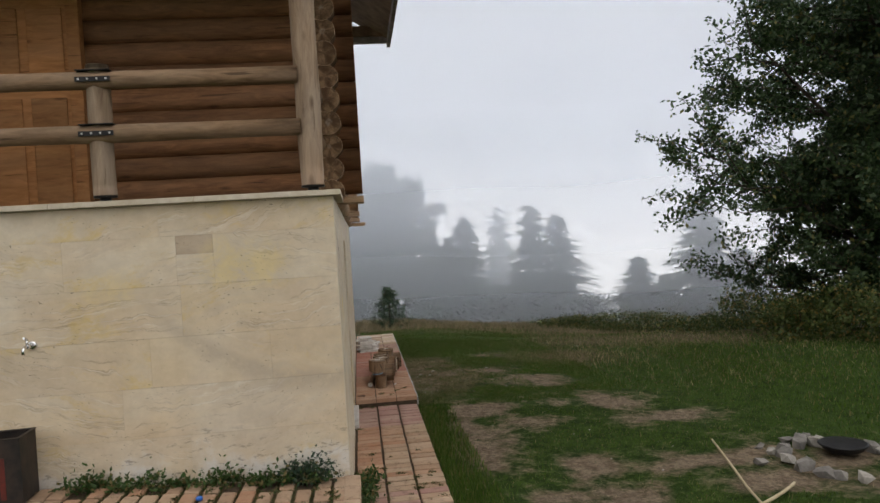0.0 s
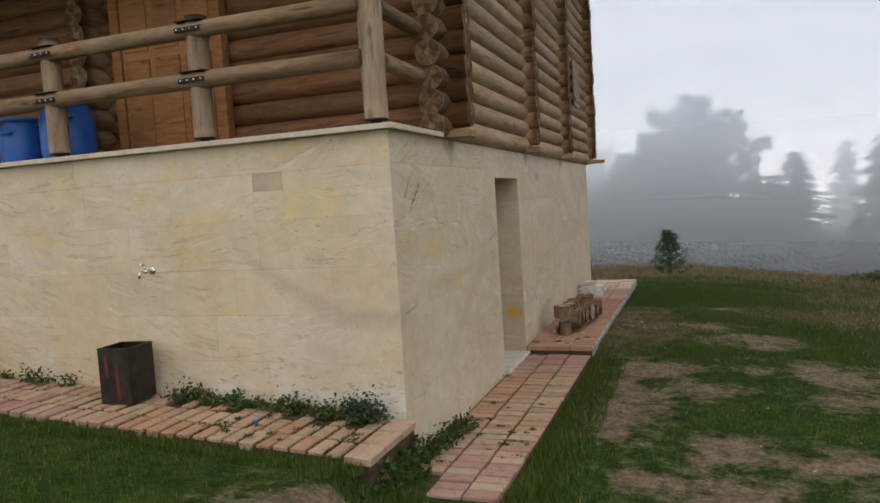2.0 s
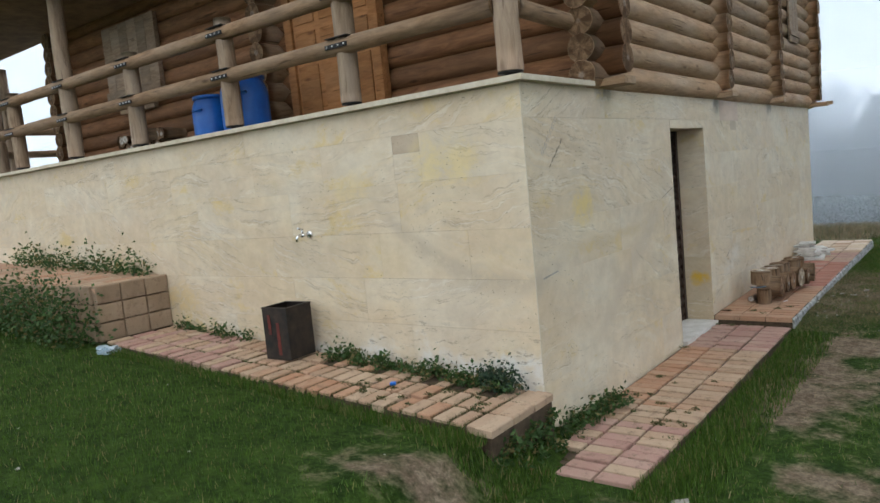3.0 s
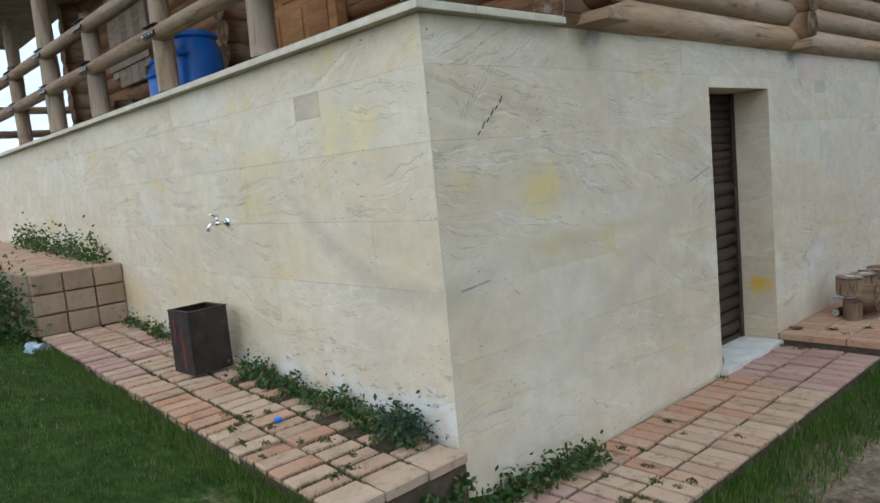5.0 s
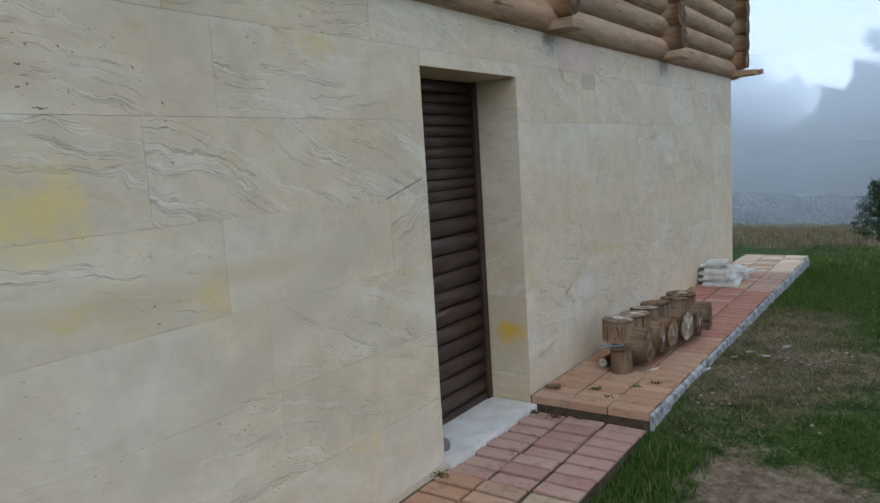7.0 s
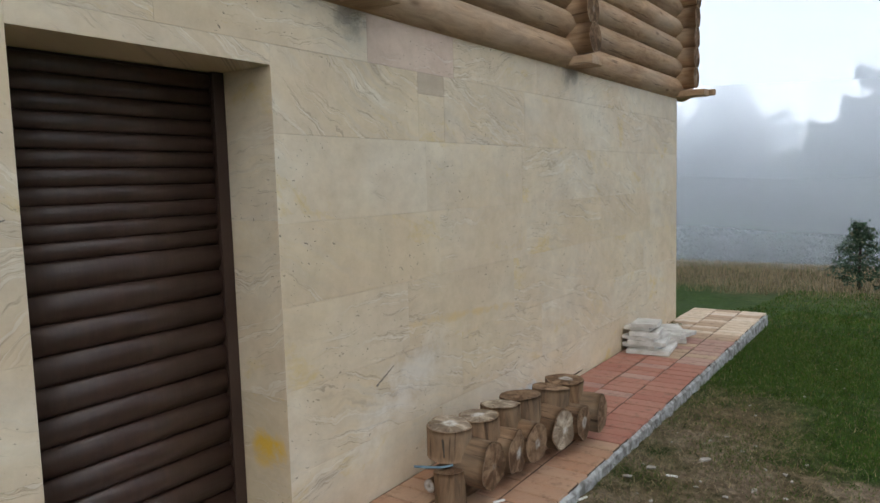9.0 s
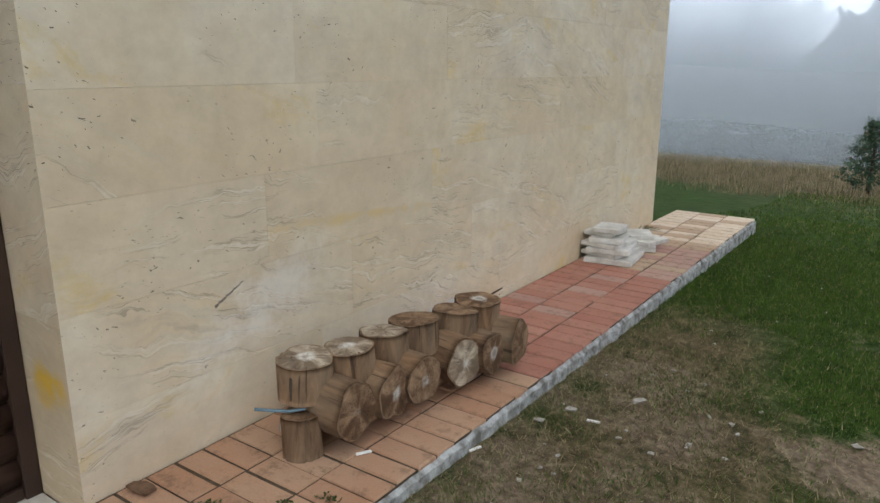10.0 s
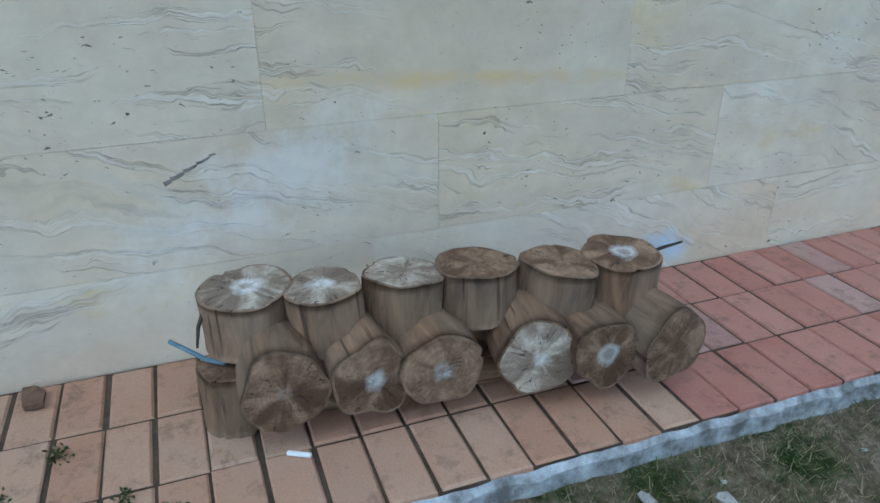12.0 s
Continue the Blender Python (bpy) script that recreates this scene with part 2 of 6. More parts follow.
def cut_wood_material(name, heart, ring, crack=(0.035, 0.025, 0.02), mouldy=(0.58, 0.57, 0.54), mould=0.5):
    """The sawn end of a log, rings round the object's x axis, with dark radial stains, cracks and a pale mouldy heart."""
    m, nt, b = material(name, 0.9, 0.0, 0.12)
    place = object_place(nt)
    moved, r = shifted(nt, place, 17.0)
    parts = node(nt, "ShaderNodeSeparateXYZ", {0: place})
    flat = mapped(nt, place, (0.0, 1, 1))
    wob = noise_tex(nt, moved, 7.0, 5, 0.6)
    dist = maths(nt, "ADD", node(nt, "ShaderNodeVectorMath", {0: flat}, operation="LENGTH").outputs["Value"], maths(nt, "MULTIPLY", maths(nt, "SUBTRACT", wob, 0.5), 0.09))
    rings = maths(nt, "SINE", maths(nt, "ADD", maths(nt, "MULTIPLY", dist, 520.0), maths(nt, "MULTIPLY", wob, 5.0)))
    col = mix(nt, ramp(nt, rings, (0.0, 0.3), (1.0, 0.7)), ring, heart)
    around = maths(nt, "ARCTAN2", parts.outputs[1], parts.outputs[2])
    spoke_at = node(nt, "ShaderNodeCombineXYZ", {0: maths(nt, "COSINE", around), 1: maths(nt, "SINE", around), 2: maths(nt, "ADD", maths(nt, "MULTIPLY", dist, 5.0), maths(nt, "MULTIPLY", r, 40.0))}).outputs[0]
    wedge = maths(nt, "MULTIPLY", ramp(nt, noise_tex(nt, spoke_at, 1.0, 3, 0.6), (0.44, 0.0), (0.58, 1.0)), ramp(nt, dist, (0.012, 0.4), (0.04, 1.0)))
    col = mix(nt, maths(nt, "MULTIPLY", wedge, 0.85), col, (ring[0] * 0.34, ring[1] * 0.3, ring[2] * 0.27))
    blot = ramp(nt, noise_tex(nt, moved, 13.0, 7, 0.72), (0.42, 0.0), (0.60, 1.0))
    col = mix(nt, maths(nt, "MULTIPLY", blot, 0.75), col, (ring[0] * 0.38, ring[1] * 0.33, ring[2] * 0.3))
    reach = maths(nt, "ADD", maths(nt, "MULTIPLY", r, 0.035), 0.012)
    pale = maths(nt, "MULTIPLY", ramp(nt, noise_tex(nt, moved, 19.0, 6, 0.7), (0.36, 0.25), (0.5, 1.0)), maths(nt, "MULTIPLY", ramp(nt, r, (0.35, 0.0), (0.55, 1.0)), ramp(nt, maths(nt, "DIVIDE", dist, reach), (0.5, 1.0), (1.1, 0.0))))
    col = mix(nt, maths(nt, "MULTIPLY", pale, mould), col, mouldy)
    pith = ramp(nt, dist, (0.006, 0.8), (0.014, 0.0))
    col = mix(nt, maths(nt, "MULTIPLY", pith, 0.6), col, (ring[0] * 0.4, ring[1] * 0.35, ring[2] * 0.3))
    spokes = ramp(nt, noise_tex(nt, spoke_at, 2.6, 2, 0.5), (0.488, 0.0), (0.5, 1.0), (0.512, 0.0))
    spokes = maths(nt, "MULTIPLY", spokes, ramp(nt, noise_tex(nt, moved, 16.0, 2), (0.44, 0.0), (0.54, 1.0)))
    col = mix(nt, maths(nt, "MULTIPLY", spokes, 0.95), col, crack)
    nt.links.new(col, b.inputs["Base Color"])
    saw = noise_tex(nt, mapped(nt, moved, (1, 8, 60)), 3.0, 3)
    bump(nt, b, maths(nt, "SUBTRACT", maths(nt, "ADD", maths(nt, "MULTIPLY", blot, 0.3), maths(nt, "MULTIPLY", saw, 0.3)), spokes), 0.7, 0.008)
    return m


def paver_material(name, a, c, dust=0.35):
    m, nt, b = material(name, 0.85, 0.0, 0.2)
    place = world_place(nt)
    r = node(nt, "ShaderNodeObjectInfo").outputs["Random"]
    col = mix(nt, r, a, c)
    cloudy = ramp(nt, noise_tex(nt, place, 5.0, 5, 0.6), (0.4, 0.0), (0.68, 1.0))
    col = mix(nt, maths(nt, "MULTIPLY", cloudy, dust), col, (0.42, 0.33, 0.24))
    soil = ramp(nt, noise_tex(nt, place, 14.0, 7, 0.75), (0.52, 0.0), (0.68, 1.0))
    col = mix(nt, maths(nt, "MULTIPLY", soil, 0.6), col, (0.13, 0.09, 0.06))
    grit = noise_tex(nt, place, 160.0, 3, 0.7)
    col = mix(nt, 0.25, col, ramp(nt, grit, (0.3, 0.35), (0.7, 1.0)), "MULTIPLY")
    nt.links.new(col, b.inputs["Base Color"])
    bump(nt, b, maths(nt, "ADD", maths(nt, "MULTIPLY", grit, 0.4), noise_tex(nt, place, 22.0, 3)), 0.35, 0.004)
    return m


def plain_material(name, a, c, scale=12.0, rough=0.8, metal=0.0, strength=0.25, stretch=(1, 1, 1), specular=0.3):
    """Two tones in soft patches with a fine grain."""
    m, nt, b = material(name, rough, metal, specular)
    place = mapped(nt, world_place(nt), stretch)
    col = mix(nt, ramp(nt, noise_tex(nt, place, scale, 5, 0.65), (0.35, 0.0), (0.68, 1.0)), a, c)
    nt.links.new(col, b.inputs["Base Color"])
    bump(nt, b, noise_tex(nt, place, scale * 6, 3), strength, 0.004)
    return m


def leaf_material(name, dark, light, odd, share=0.06, rough=0.55, through=0.25):
    """Each leaf or blade has its own tone; a few have turned."""
    m, nt, b = material(name, rough, 0.0, 0.3)
    isle = node(nt, "ShaderNodeNewGeometry").outputs["Random Per Island"]
    col = mix(nt, isle, dark, light)
    turned = ramp(nt, maths(nt, "FRACT", maths(nt, "MULTIPLY", isle, 37.7)), (1 - share - 0.02, 0.0), (1 - share, 1.0))
    col = mix(nt, turned, col, odd)
    nt.links.new(col, b.inputs["Base Color"])
    out = nt.nodes["Material Output"]
    glow = node(nt, "ShaderNodeBsdfTranslucent", {"Color": col})
    both = node(nt, "ShaderNodeMixShader", {0: through, 1: b.outputs[0], 2: glow.outputs[0]})
    nt.links.new(both.outputs[0], out.inputs["Surface"])
    return m


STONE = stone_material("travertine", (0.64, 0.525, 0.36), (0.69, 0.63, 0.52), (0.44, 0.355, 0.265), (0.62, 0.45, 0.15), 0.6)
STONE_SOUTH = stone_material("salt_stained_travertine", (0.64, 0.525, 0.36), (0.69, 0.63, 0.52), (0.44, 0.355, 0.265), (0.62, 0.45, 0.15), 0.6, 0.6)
STONE_PINK = stone_material("pink_travertine", (0.60, 0.46, 0.36), (0.64, 0.53, 0.43), (0.5, 0.36, 0.28), (0.57, 0.42, 0.25), 0.2)
STONE_BROWN = stone_material("brown_travertine", (0.46, 0.37, 0.27), (0.54, 0.46, 0.36), (0.37, 0.29, 0.22), (0.52, 0.38, 0.17), 0.3)
STONE_YELLOW = stone_material("yellowed_travertine", (0.58, 0.47, 0.31), (0.60, 0.52, 0.40), (0.46, 0.36, 0.24), (0.60, 0.38, 0.07), 0.8)
MORTAR = plain_material("mortar", (0.46, 0.40, 0.31), (0.56, 0.50, 0.40), 14.0)
CAP = plain_material("cap_stone", (0.48, 0.41, 0.30), (0.62, 0.56, 0.45), 9.0)
LOG_WEATHERED = wood_material("weathered_log", (0.24, 0.145, 0.078), (0.49, 0.335, 0.205), (0.44, 0.385, 0.31), 0.5)
LOG_STAINED = wood_material("stained_log", (0.125, 0.058, 0.027), (0.29, 0.145, 0.068), (0.25, 0.16, 0.10), 0.3)
POST = wood_material("grey_post_wood", (0.17, 0.115, 0.075), (0.36, 0.27, 0.185), (0.34, 0.30, 0.25), 0.5)
RAIL = wood_material("rail_wood", (0.13, 0.08, 0.045), (0.30, 0.20, 0.12), (0.30, 0.25, 0.19), 0.45)
BOARD = wood_material("orange_board", (0.26, 0.115, 0.04), (0.46, 0.22, 0.085), (0.3, 0.2, 0.12), 0.25)
BARK = wood_material("firewood_side", (0.065, 0.037, 0.022), (0.28, 0.175, 0.10), (0.31, 0.26, 0.19), 0.4, 0.9)
LOG_END = cut_wood_material("log_end", (0.29, 0.19, 0.115), (0.20, 0.125, 0.07), mould=0.2)
CUT_END = cut_wood_material("firewood_end", (0.36, 0.245, 0.155), (0.24, 0.15, 0.09), mould=0.8)
CUT_WHITE = cut_wood_material("bleached_firewood_end", (0.56, 0.48, 0.38), (0.44, 0.36, 0.27), mouldy=(0.66, 0.64, 0.60), mould=0.9)
ROOFING = plain_material("roof_boards", (0.16, 0.10, 0.06), (0.27, 0.18, 0.11), 5.0, 0.85)
EAVE_GREY = plain_material("grey_fascia", (0.20, 0.18, 0.165), (0.32, 0.29, 0.26), 8.0, 0.85)
PAVER_TAN = paver_material("tan_paver", (0.38, 0.245, 0.16), (0.47, 0.34, 0.235))
PAVER_BROWN = paver_material("brown_block", (0.25, 0.175, 0.115), (0.33, 0.24, 0.16), 0.3)
PAVER_ORANGE = paver_material("orange_paver", (0.40, 0.215, 0.13), (0.46, 0.29, 0.19), 0.25)
PAVER_RED = paver_material("red_paver", (0.36, 0.15, 0.11), (0.42, 0.21, 0.155), 0.15)
PAVER_PINK = paver_material("pink_paver", (0.36, 0.20, 0.165), (0.43, 0.275, 0.225), 0.3)
PAVER_PALE = paver_material("pale_paver", (0.62, 0.48, 0.35), (0.66, 0.54, 0.42), 0.3)
CONCRETE = plain_material("concrete", (0.13, 0.125, 0.115), (0.44, 0.45, 0.45), 18.0, 0.9, 0.0, 0.5)
SILL = plain_material("pale_sill_stone", (0.50, 0.47, 0.42), (0.66, 0.64, 0.60), 8.0, 0.7)
BEDDING = plain_material("joint_soil", (0.05, 0.035, 0.022), (0.10, 0.07, 0.045), 20.0, 0.95)
SHUTTER = plain_material("brown_shutter", (0.036, 0.019, 0.014), (0.058, 0.031, 0.022), 4.0, 0.42, 0.0, 0.1, (1, 6, 1), 0.5)
SHUTTER_RAIL = plain_material("dark_guide_rail", (0.035, 0.02, 0.015), (0.05, 0.03, 0.022), 4.0, 0.45, 0.0, 0.1)
CHROME = plain_material("chrome", (0.62, 0.62, 0.62), (0.75, 0.75, 0.75), 5.0, 0.22, 1.0, 0.05)
DEAD_LEAF = plain_material("dead_leaf", (0.09, 0.05, 0.03), (0.17, 0.10, 0.06), 20.0)
STRAP = plain_material("black_strap", (0.015, 0.015, 0.016), (0.03, 0.03, 0.03), 9.0, 0.5, 0.5)
BOLT = plain_material("zinc_bolt", (0.5, 0.5, 0.5), (0.62, 0.62, 0.62), 9.0, 0.35, 0.9)
BLUE = plain_material("blue_plastic", (0.008, 0.10, 0.42), (0.012, 0.14, 0.52), 6.0, 0.38, 0.0, 0.05, (1, 1, 1), 0.5)
TIN = plain_material("rusty_dark_tin", (0.022, 0.022, 0.021), (0.062, 0.045, 0.036), 9.0, 0.6, 0.4)
RED_PAINT = plain_material("faded_red_paint", (0.15, 0.028, 0.02), (0.07, 0.022, 0.018), 14.0, 0.6)
MARBLE_OFFCUT = plain_material("white_marble_offcut", (0.42, 0.40, 0.36), (0.66, 0.645, 0.61), 9.0, 0.65)
FIELDSTONE = plain_material("field_stone", (0.11, 0.105, 0.10), (0.26, 0.245, 0.22), 7.0, 0.9, 0.0, 0.6)
CHIP = plain_material("pale_stone_chip", (0.22, 0.205, 0.18), (0.42, 0.40, 0.36), 12.0, 0.9)
BLACK_METAL = plain_material("sooty_metal", (0.012, 0.012, 0.013), (0.03, 0.03, 0.032), 9.0, 0.5, 0.4)
STICK = plain_material("peeled_stick", (0.42, 0.34, 0.2), (0.55, 0.47, 0.32), 8.0)
BAG = plain_material("pale_plastic_bag", (0.20, 0.30, 0.38), (0.48, 0.54, 0.58), 16.0, 0.4)
PAPER = plain_material("white_paper", (0.68, 0.68, 0.66), (0.75, 0.75, 0.73), 10.0)
INK = plain_material("black_marker", (0.03, 0.03, 0.03), (0.06, 0.06, 0.055), 30.0)
PENCIL = plain_material("grey_pencil", (0.34, 0.31, 0.28), (0.5, 0.46, 0.4), 30.0)
SCRATCH = plain_material("dark_scratch", (0.12, 0.10, 0.085), (0.30, 0.26, 0.21), 30.0)
HOSE = plain_material("blue_grey_strap", (0.10, 0.17, 0.22), (0.2, 0.27, 0.32), 20.0)
GRASS = leaf_material("grass_blade", (0.028, 0.07, 0.006), (0.085, 0.15, 0.02), (0.20, 0.165, 0.07), 0.11)
DRY_GRASS = leaf_material("dry_grass", (0.10, 0.075, 0.042), (0.36, 0.285, 0.165), (0.05, 0.08, 0.02), 0.22)
JOINT_GRASS = leaf_material("joint_grass", (0.025, 0.05, 0.010), (0.08, 0.10, 0.03), (0.16, 0.11, 0.05), 0.25)
WEED = leaf_material("weed_leaf", (0.025, 0.06, 0.014), (0.06, 0.115, 0.03), (0.16, 0.13, 0.05), 0.12)
BUSH_GREY = leaf_material("blue_green_leaf", (0.02, 0.045, 0.028), (0.05, 0.085, 0.05), (0.12, 0.12, 0.08), 0.05)
TREE_LEAF = leaf_material("tree_leaf", (0.016, 0.038, 0.014), (0.046, 0.084, 0.028), (0.13, 0.13, 0.04), 0.05, 0.55, 0.18)
SHRUB_LEAF = leaf_material("shrub_leaf", (0.035, 0.062, 0.014), (0.085, 0.115, 0.028), (0.18, 0.14, 0.04), 0.15)
PINE = leaf_material("pine_needles", (0.022, 0.052, 0.028), (0.055, 0.10, 0.05), (0.10, 0.10, 0.05), 0.06)
NEEDLE = leaf_material("spruce_needles", (0.012, 0.034, 0.016), (0.032, 0.07, 0.03), (0.06, 0.06, 0.03), 0.04)
TRUNK = plain_material("tree_bark", (0.03, 0.025, 0.02), (0.08, 0.065, 0.05), 9.0, 0.95, 0.0, 0.6, (1, 1, 0.3))


def ground_material():
    m, nt, b = material("meadow_ground", 0.95, 0.0, 0.1)
    place = world_place(nt)
    bare = node(nt, "ShaderNodeAttribute", attribute="bare").outputs["Fac"]
    dry = node(nt, "ShaderNodeAttribute", attribute="dry").outputs["Fac"]
    fine = noise_tex(nt, place, 55.0, 4, 0.7)
    tuft = noise_tex(nt, place, 6.0, 5, 0.65)
    green = mix(nt, ramp(nt, tuft, (0.35, 0.0), (0.68, 1.0)), (0.020, 0.046, 0.007), (0.055, 0.098, 0.016))
    straw = mix(nt, ramp(nt, tuft, (0.35, 0.0), (0.7, 1.0)), (0.095, 0.072, 0.04), (0.19, 0.145, 0.08))
    soil = mix(nt, ramp(nt, noise_tex(nt, place, 11.0, 6, 0.7), (0.35, 0.0), (0.7, 1.0)), (0.135, 0.098, 0.066), (0.30, 0.235, 0.165))
    edge = maths(nt, "ADD", bare, maths(nt, "MULTIPLY", maths(nt, "SUBTRACT", tuft, 0.5), 1.6))
    dryer = maths(nt, "ADD", dry, maths(nt, "MULTIPLY", maths(nt, "SUBTRACT", tuft, 0.5), 0.8))
    col = mix(nt, ramp(nt, dryer, (0.3, 0.0), (0.85, 1.0)), green, straw)
    col = mix(nt, ramp(nt, edge, (0.30, 0.0), (0.72, 1.0)), col, soil)
    pebble = noise_tex(nt, place, 24.0, 5, 0.75)
    col = mix(nt, 0.85, col, ramp(nt, pebble, (0.32, 0.5), (0.68, 1.25)), "MULTIPLY")
    col = mix(nt, 0.6, col, ramp(nt, fine, (0.25, 0.3), (0.7, 1.1)), "MULTIPLY")
    nt.links.new(col, b.inputs["Base Color"])
    bump(nt, b, maths(nt, "ADD", fine, maths(nt, "MULTIPLY", tuft, 1.5)), 0.6, 0.02)
    return m


GROUND = ground_material()


def fog_material(low, high):
    """Thin bank of mist that scatters the sky's light evenly to all sides; it thickens upwards into the cloud."""
    m = bpy.data.materials.new("mist")
    m.use_nodes = True
    nt = m.node_tree
    place = world_place(nt)
    z = node(nt, "ShaderNodeSeparateXYZ", {0: place}).outputs[2]
    drift = noise_tex(nt, mapped(nt, place, (0.035, 0.035, 0.06)), 1.0, 2, 0.5)
    level = maths(nt, "ADD", z, maths(nt, "MULTIPLY", maths(nt, "SUBTRACT", drift, 0.5), 5.0))
    dense = ramp(nt, maths(nt, "DIVIDE", maths(nt, "ADD", level, 5.0), 22.0), (0.09, low), (0.30, low + 0.28 * (high - low)), (0.60, high))
    up = node(nt, "ShaderNodeCombineXYZ", {0: 0.0, 1: 0.0, 2: 1.0}).outputs[0]
    down = node(nt, "ShaderNodeCombineXYZ", {0: 0.0, 1: 0.0, 2: -1.0}).outputs[0]
    white = (0.79, 0.845, 0.91, 1)
    a = node(nt, "ShaderNodeBsdfDiffuse", {"Color": white, "Normal": up})
    c = node(nt, "ShaderNodeBsdfTranslucent", {"Color": white, "Normal": down})
    both = node(nt, "ShaderNodeAddShader", {0: a.outputs[0], 1: c.outputs[0]})
    clear = node(nt, "ShaderNodeBsdfTransparent")
    half = node(nt, "ShaderNodeMixShader", {0: dense, 1: clear.outputs[0], 2: both.outputs[0]})
    nt.links.new(half.outputs[0], nt.nodes["Material Output"].inputs["Surface"])
    return m


# radius of each bank, and its density near the ground and in the cloud
FOG = [(24.5, 0.03, 0.25), (29.0, 0.06, 0.46), (33.5, 0.11, 0.56), (53.0, 0.25, 0.6)]
MISTS = [fog_material(low, high) for radius, low, high in FOG]


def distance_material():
    """The plain pale distance behind the last trees: fog haze given as its own sky-coloured glow, fading out upwards.
    """
    m = bpy.data.materials.new("glowing_distance")
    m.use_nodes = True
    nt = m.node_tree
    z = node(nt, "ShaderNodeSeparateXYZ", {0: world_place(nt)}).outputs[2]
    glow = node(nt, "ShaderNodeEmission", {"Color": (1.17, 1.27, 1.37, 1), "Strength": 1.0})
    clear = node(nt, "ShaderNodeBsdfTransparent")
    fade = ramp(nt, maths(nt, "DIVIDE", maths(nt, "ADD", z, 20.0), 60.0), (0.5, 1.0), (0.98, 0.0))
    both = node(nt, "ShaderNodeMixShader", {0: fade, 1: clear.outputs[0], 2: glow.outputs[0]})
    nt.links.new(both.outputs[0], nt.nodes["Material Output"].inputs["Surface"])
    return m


DISTANCE = distance_material()


# ---- mesh helpers ----
def mesh_of(name, verts, faces, *mats):
    me = bpy.data.meshes.new(name)
    me.from_pydata(verts, [], faces)
    for mt in mats:
        me.materials.append(mt)
    me.update()
    return me


def soup(name, verts, size, mat):
    """A mesh of many separate faces of equal corner count, from an array of their corners."""
    verts = np.asarray(verts, dtype=np.float32).reshape(-1, 3)
    n = len(verts)
    me = bpy.data.meshes.new(name)
    me.vertices.add(n)
    me.vertices.foreach_set("co", verts.ravel())
    me.loops.add(n)
    me.loops.foreach_set("vertex_index", np.arange(n, dtype=np.int32))
    me.polygons.add(n // size)
    me.polygons.foreach_set("loop_start", np.arange(0, n, size, dtype=np.int32))
    me.materials.append(mat)
    me.update(calc_edges=True)
    return me


def part(name, bm, mat, parent=None, label=""):
    """Links a bmesh (or a ready mesh) as one object, under a thing or a part."""
    if isinstance(bm, bmesh.types.BMesh):
        me = bpy.data.meshes.new(name)
        bm.to_mesh(me)
        bm.free()
    else:
        me = bm
    if mat is not None and not me.materials:
        me.materials.append(mat)
    ob = new(name, me)
    if parent is not None:
        ob.parent = parent
    if label:
        ob["label"] = label
    return ob


def thing(name, label, category, at=(0, 0, 0), turn=0.0, group="", kind=""):
    ob = new(name)
    ob.matrix_basis = pose(*at, 0, 0, turn)
    return tagged(ob, label, category, group, kind)


def smooth(ob):
    for p in ob.data.polygons:
        p.use_smooth = True
    return ob


def box(bm, x0, x1, y0, y1, z0, z1, bevel=0.0):
    got = bmesh.ops.create_cube(bm, size=1.0, matrix=Matrix.Translation(((x0 + x1) / 2, (y0 + y1) / 2, (z0 + z1) / 2)) @ Matrix.Diagonal((x1 - x0, y1 - y0, z1 - z0, 1)))
    if bevel:
        vs = set(got["verts"])
        es = [e for e in bm.edges if e.verts[0] in vs and e.verts[1] in vs]
        bmesh.ops.bevel(bm, geom=es, offset=bevel, segments=2, affect="EDGES", profile=0.6)
    return bm


def a_box(x0, x1, y0, y1, z0, z1, bevel=0.0):
    return box(bmesh.new(), x0, x1, y0, y1, z0, z1, bevel)


def piece_mesh(name, lx, ly, lz, edge, mat):
    """A slab or paver: its top (local +z) has a worn, chamfered rim. Centre of the base at the origin."""
    x, y, e = lx / 2, ly / 2, edge
    v = [(-x, -y, 0), (x, -y, 0), (x, y, 0), (-x, y, 0), (-x, -y, lz - e), (x, -y, lz - e), (x, y, lz - e), (-x, y, lz - e),
         (-x + e, -y + e, lz), (x - e, -y + e, lz), (x - e, y - e, lz), (-x + e, y - e, lz)]
    f = [(3, 2, 1, 0), (0, 1, 5, 4), (1, 2, 6, 5), (2, 3, 7, 6), (3, 0, 4, 7), (4, 5, 9, 8), (5, 6, 10, 9), (6, 7, 11, 10), (7, 4, 8, 11), (8, 9, 10, 11)]
    return mesh_of(name, v, f, mat)


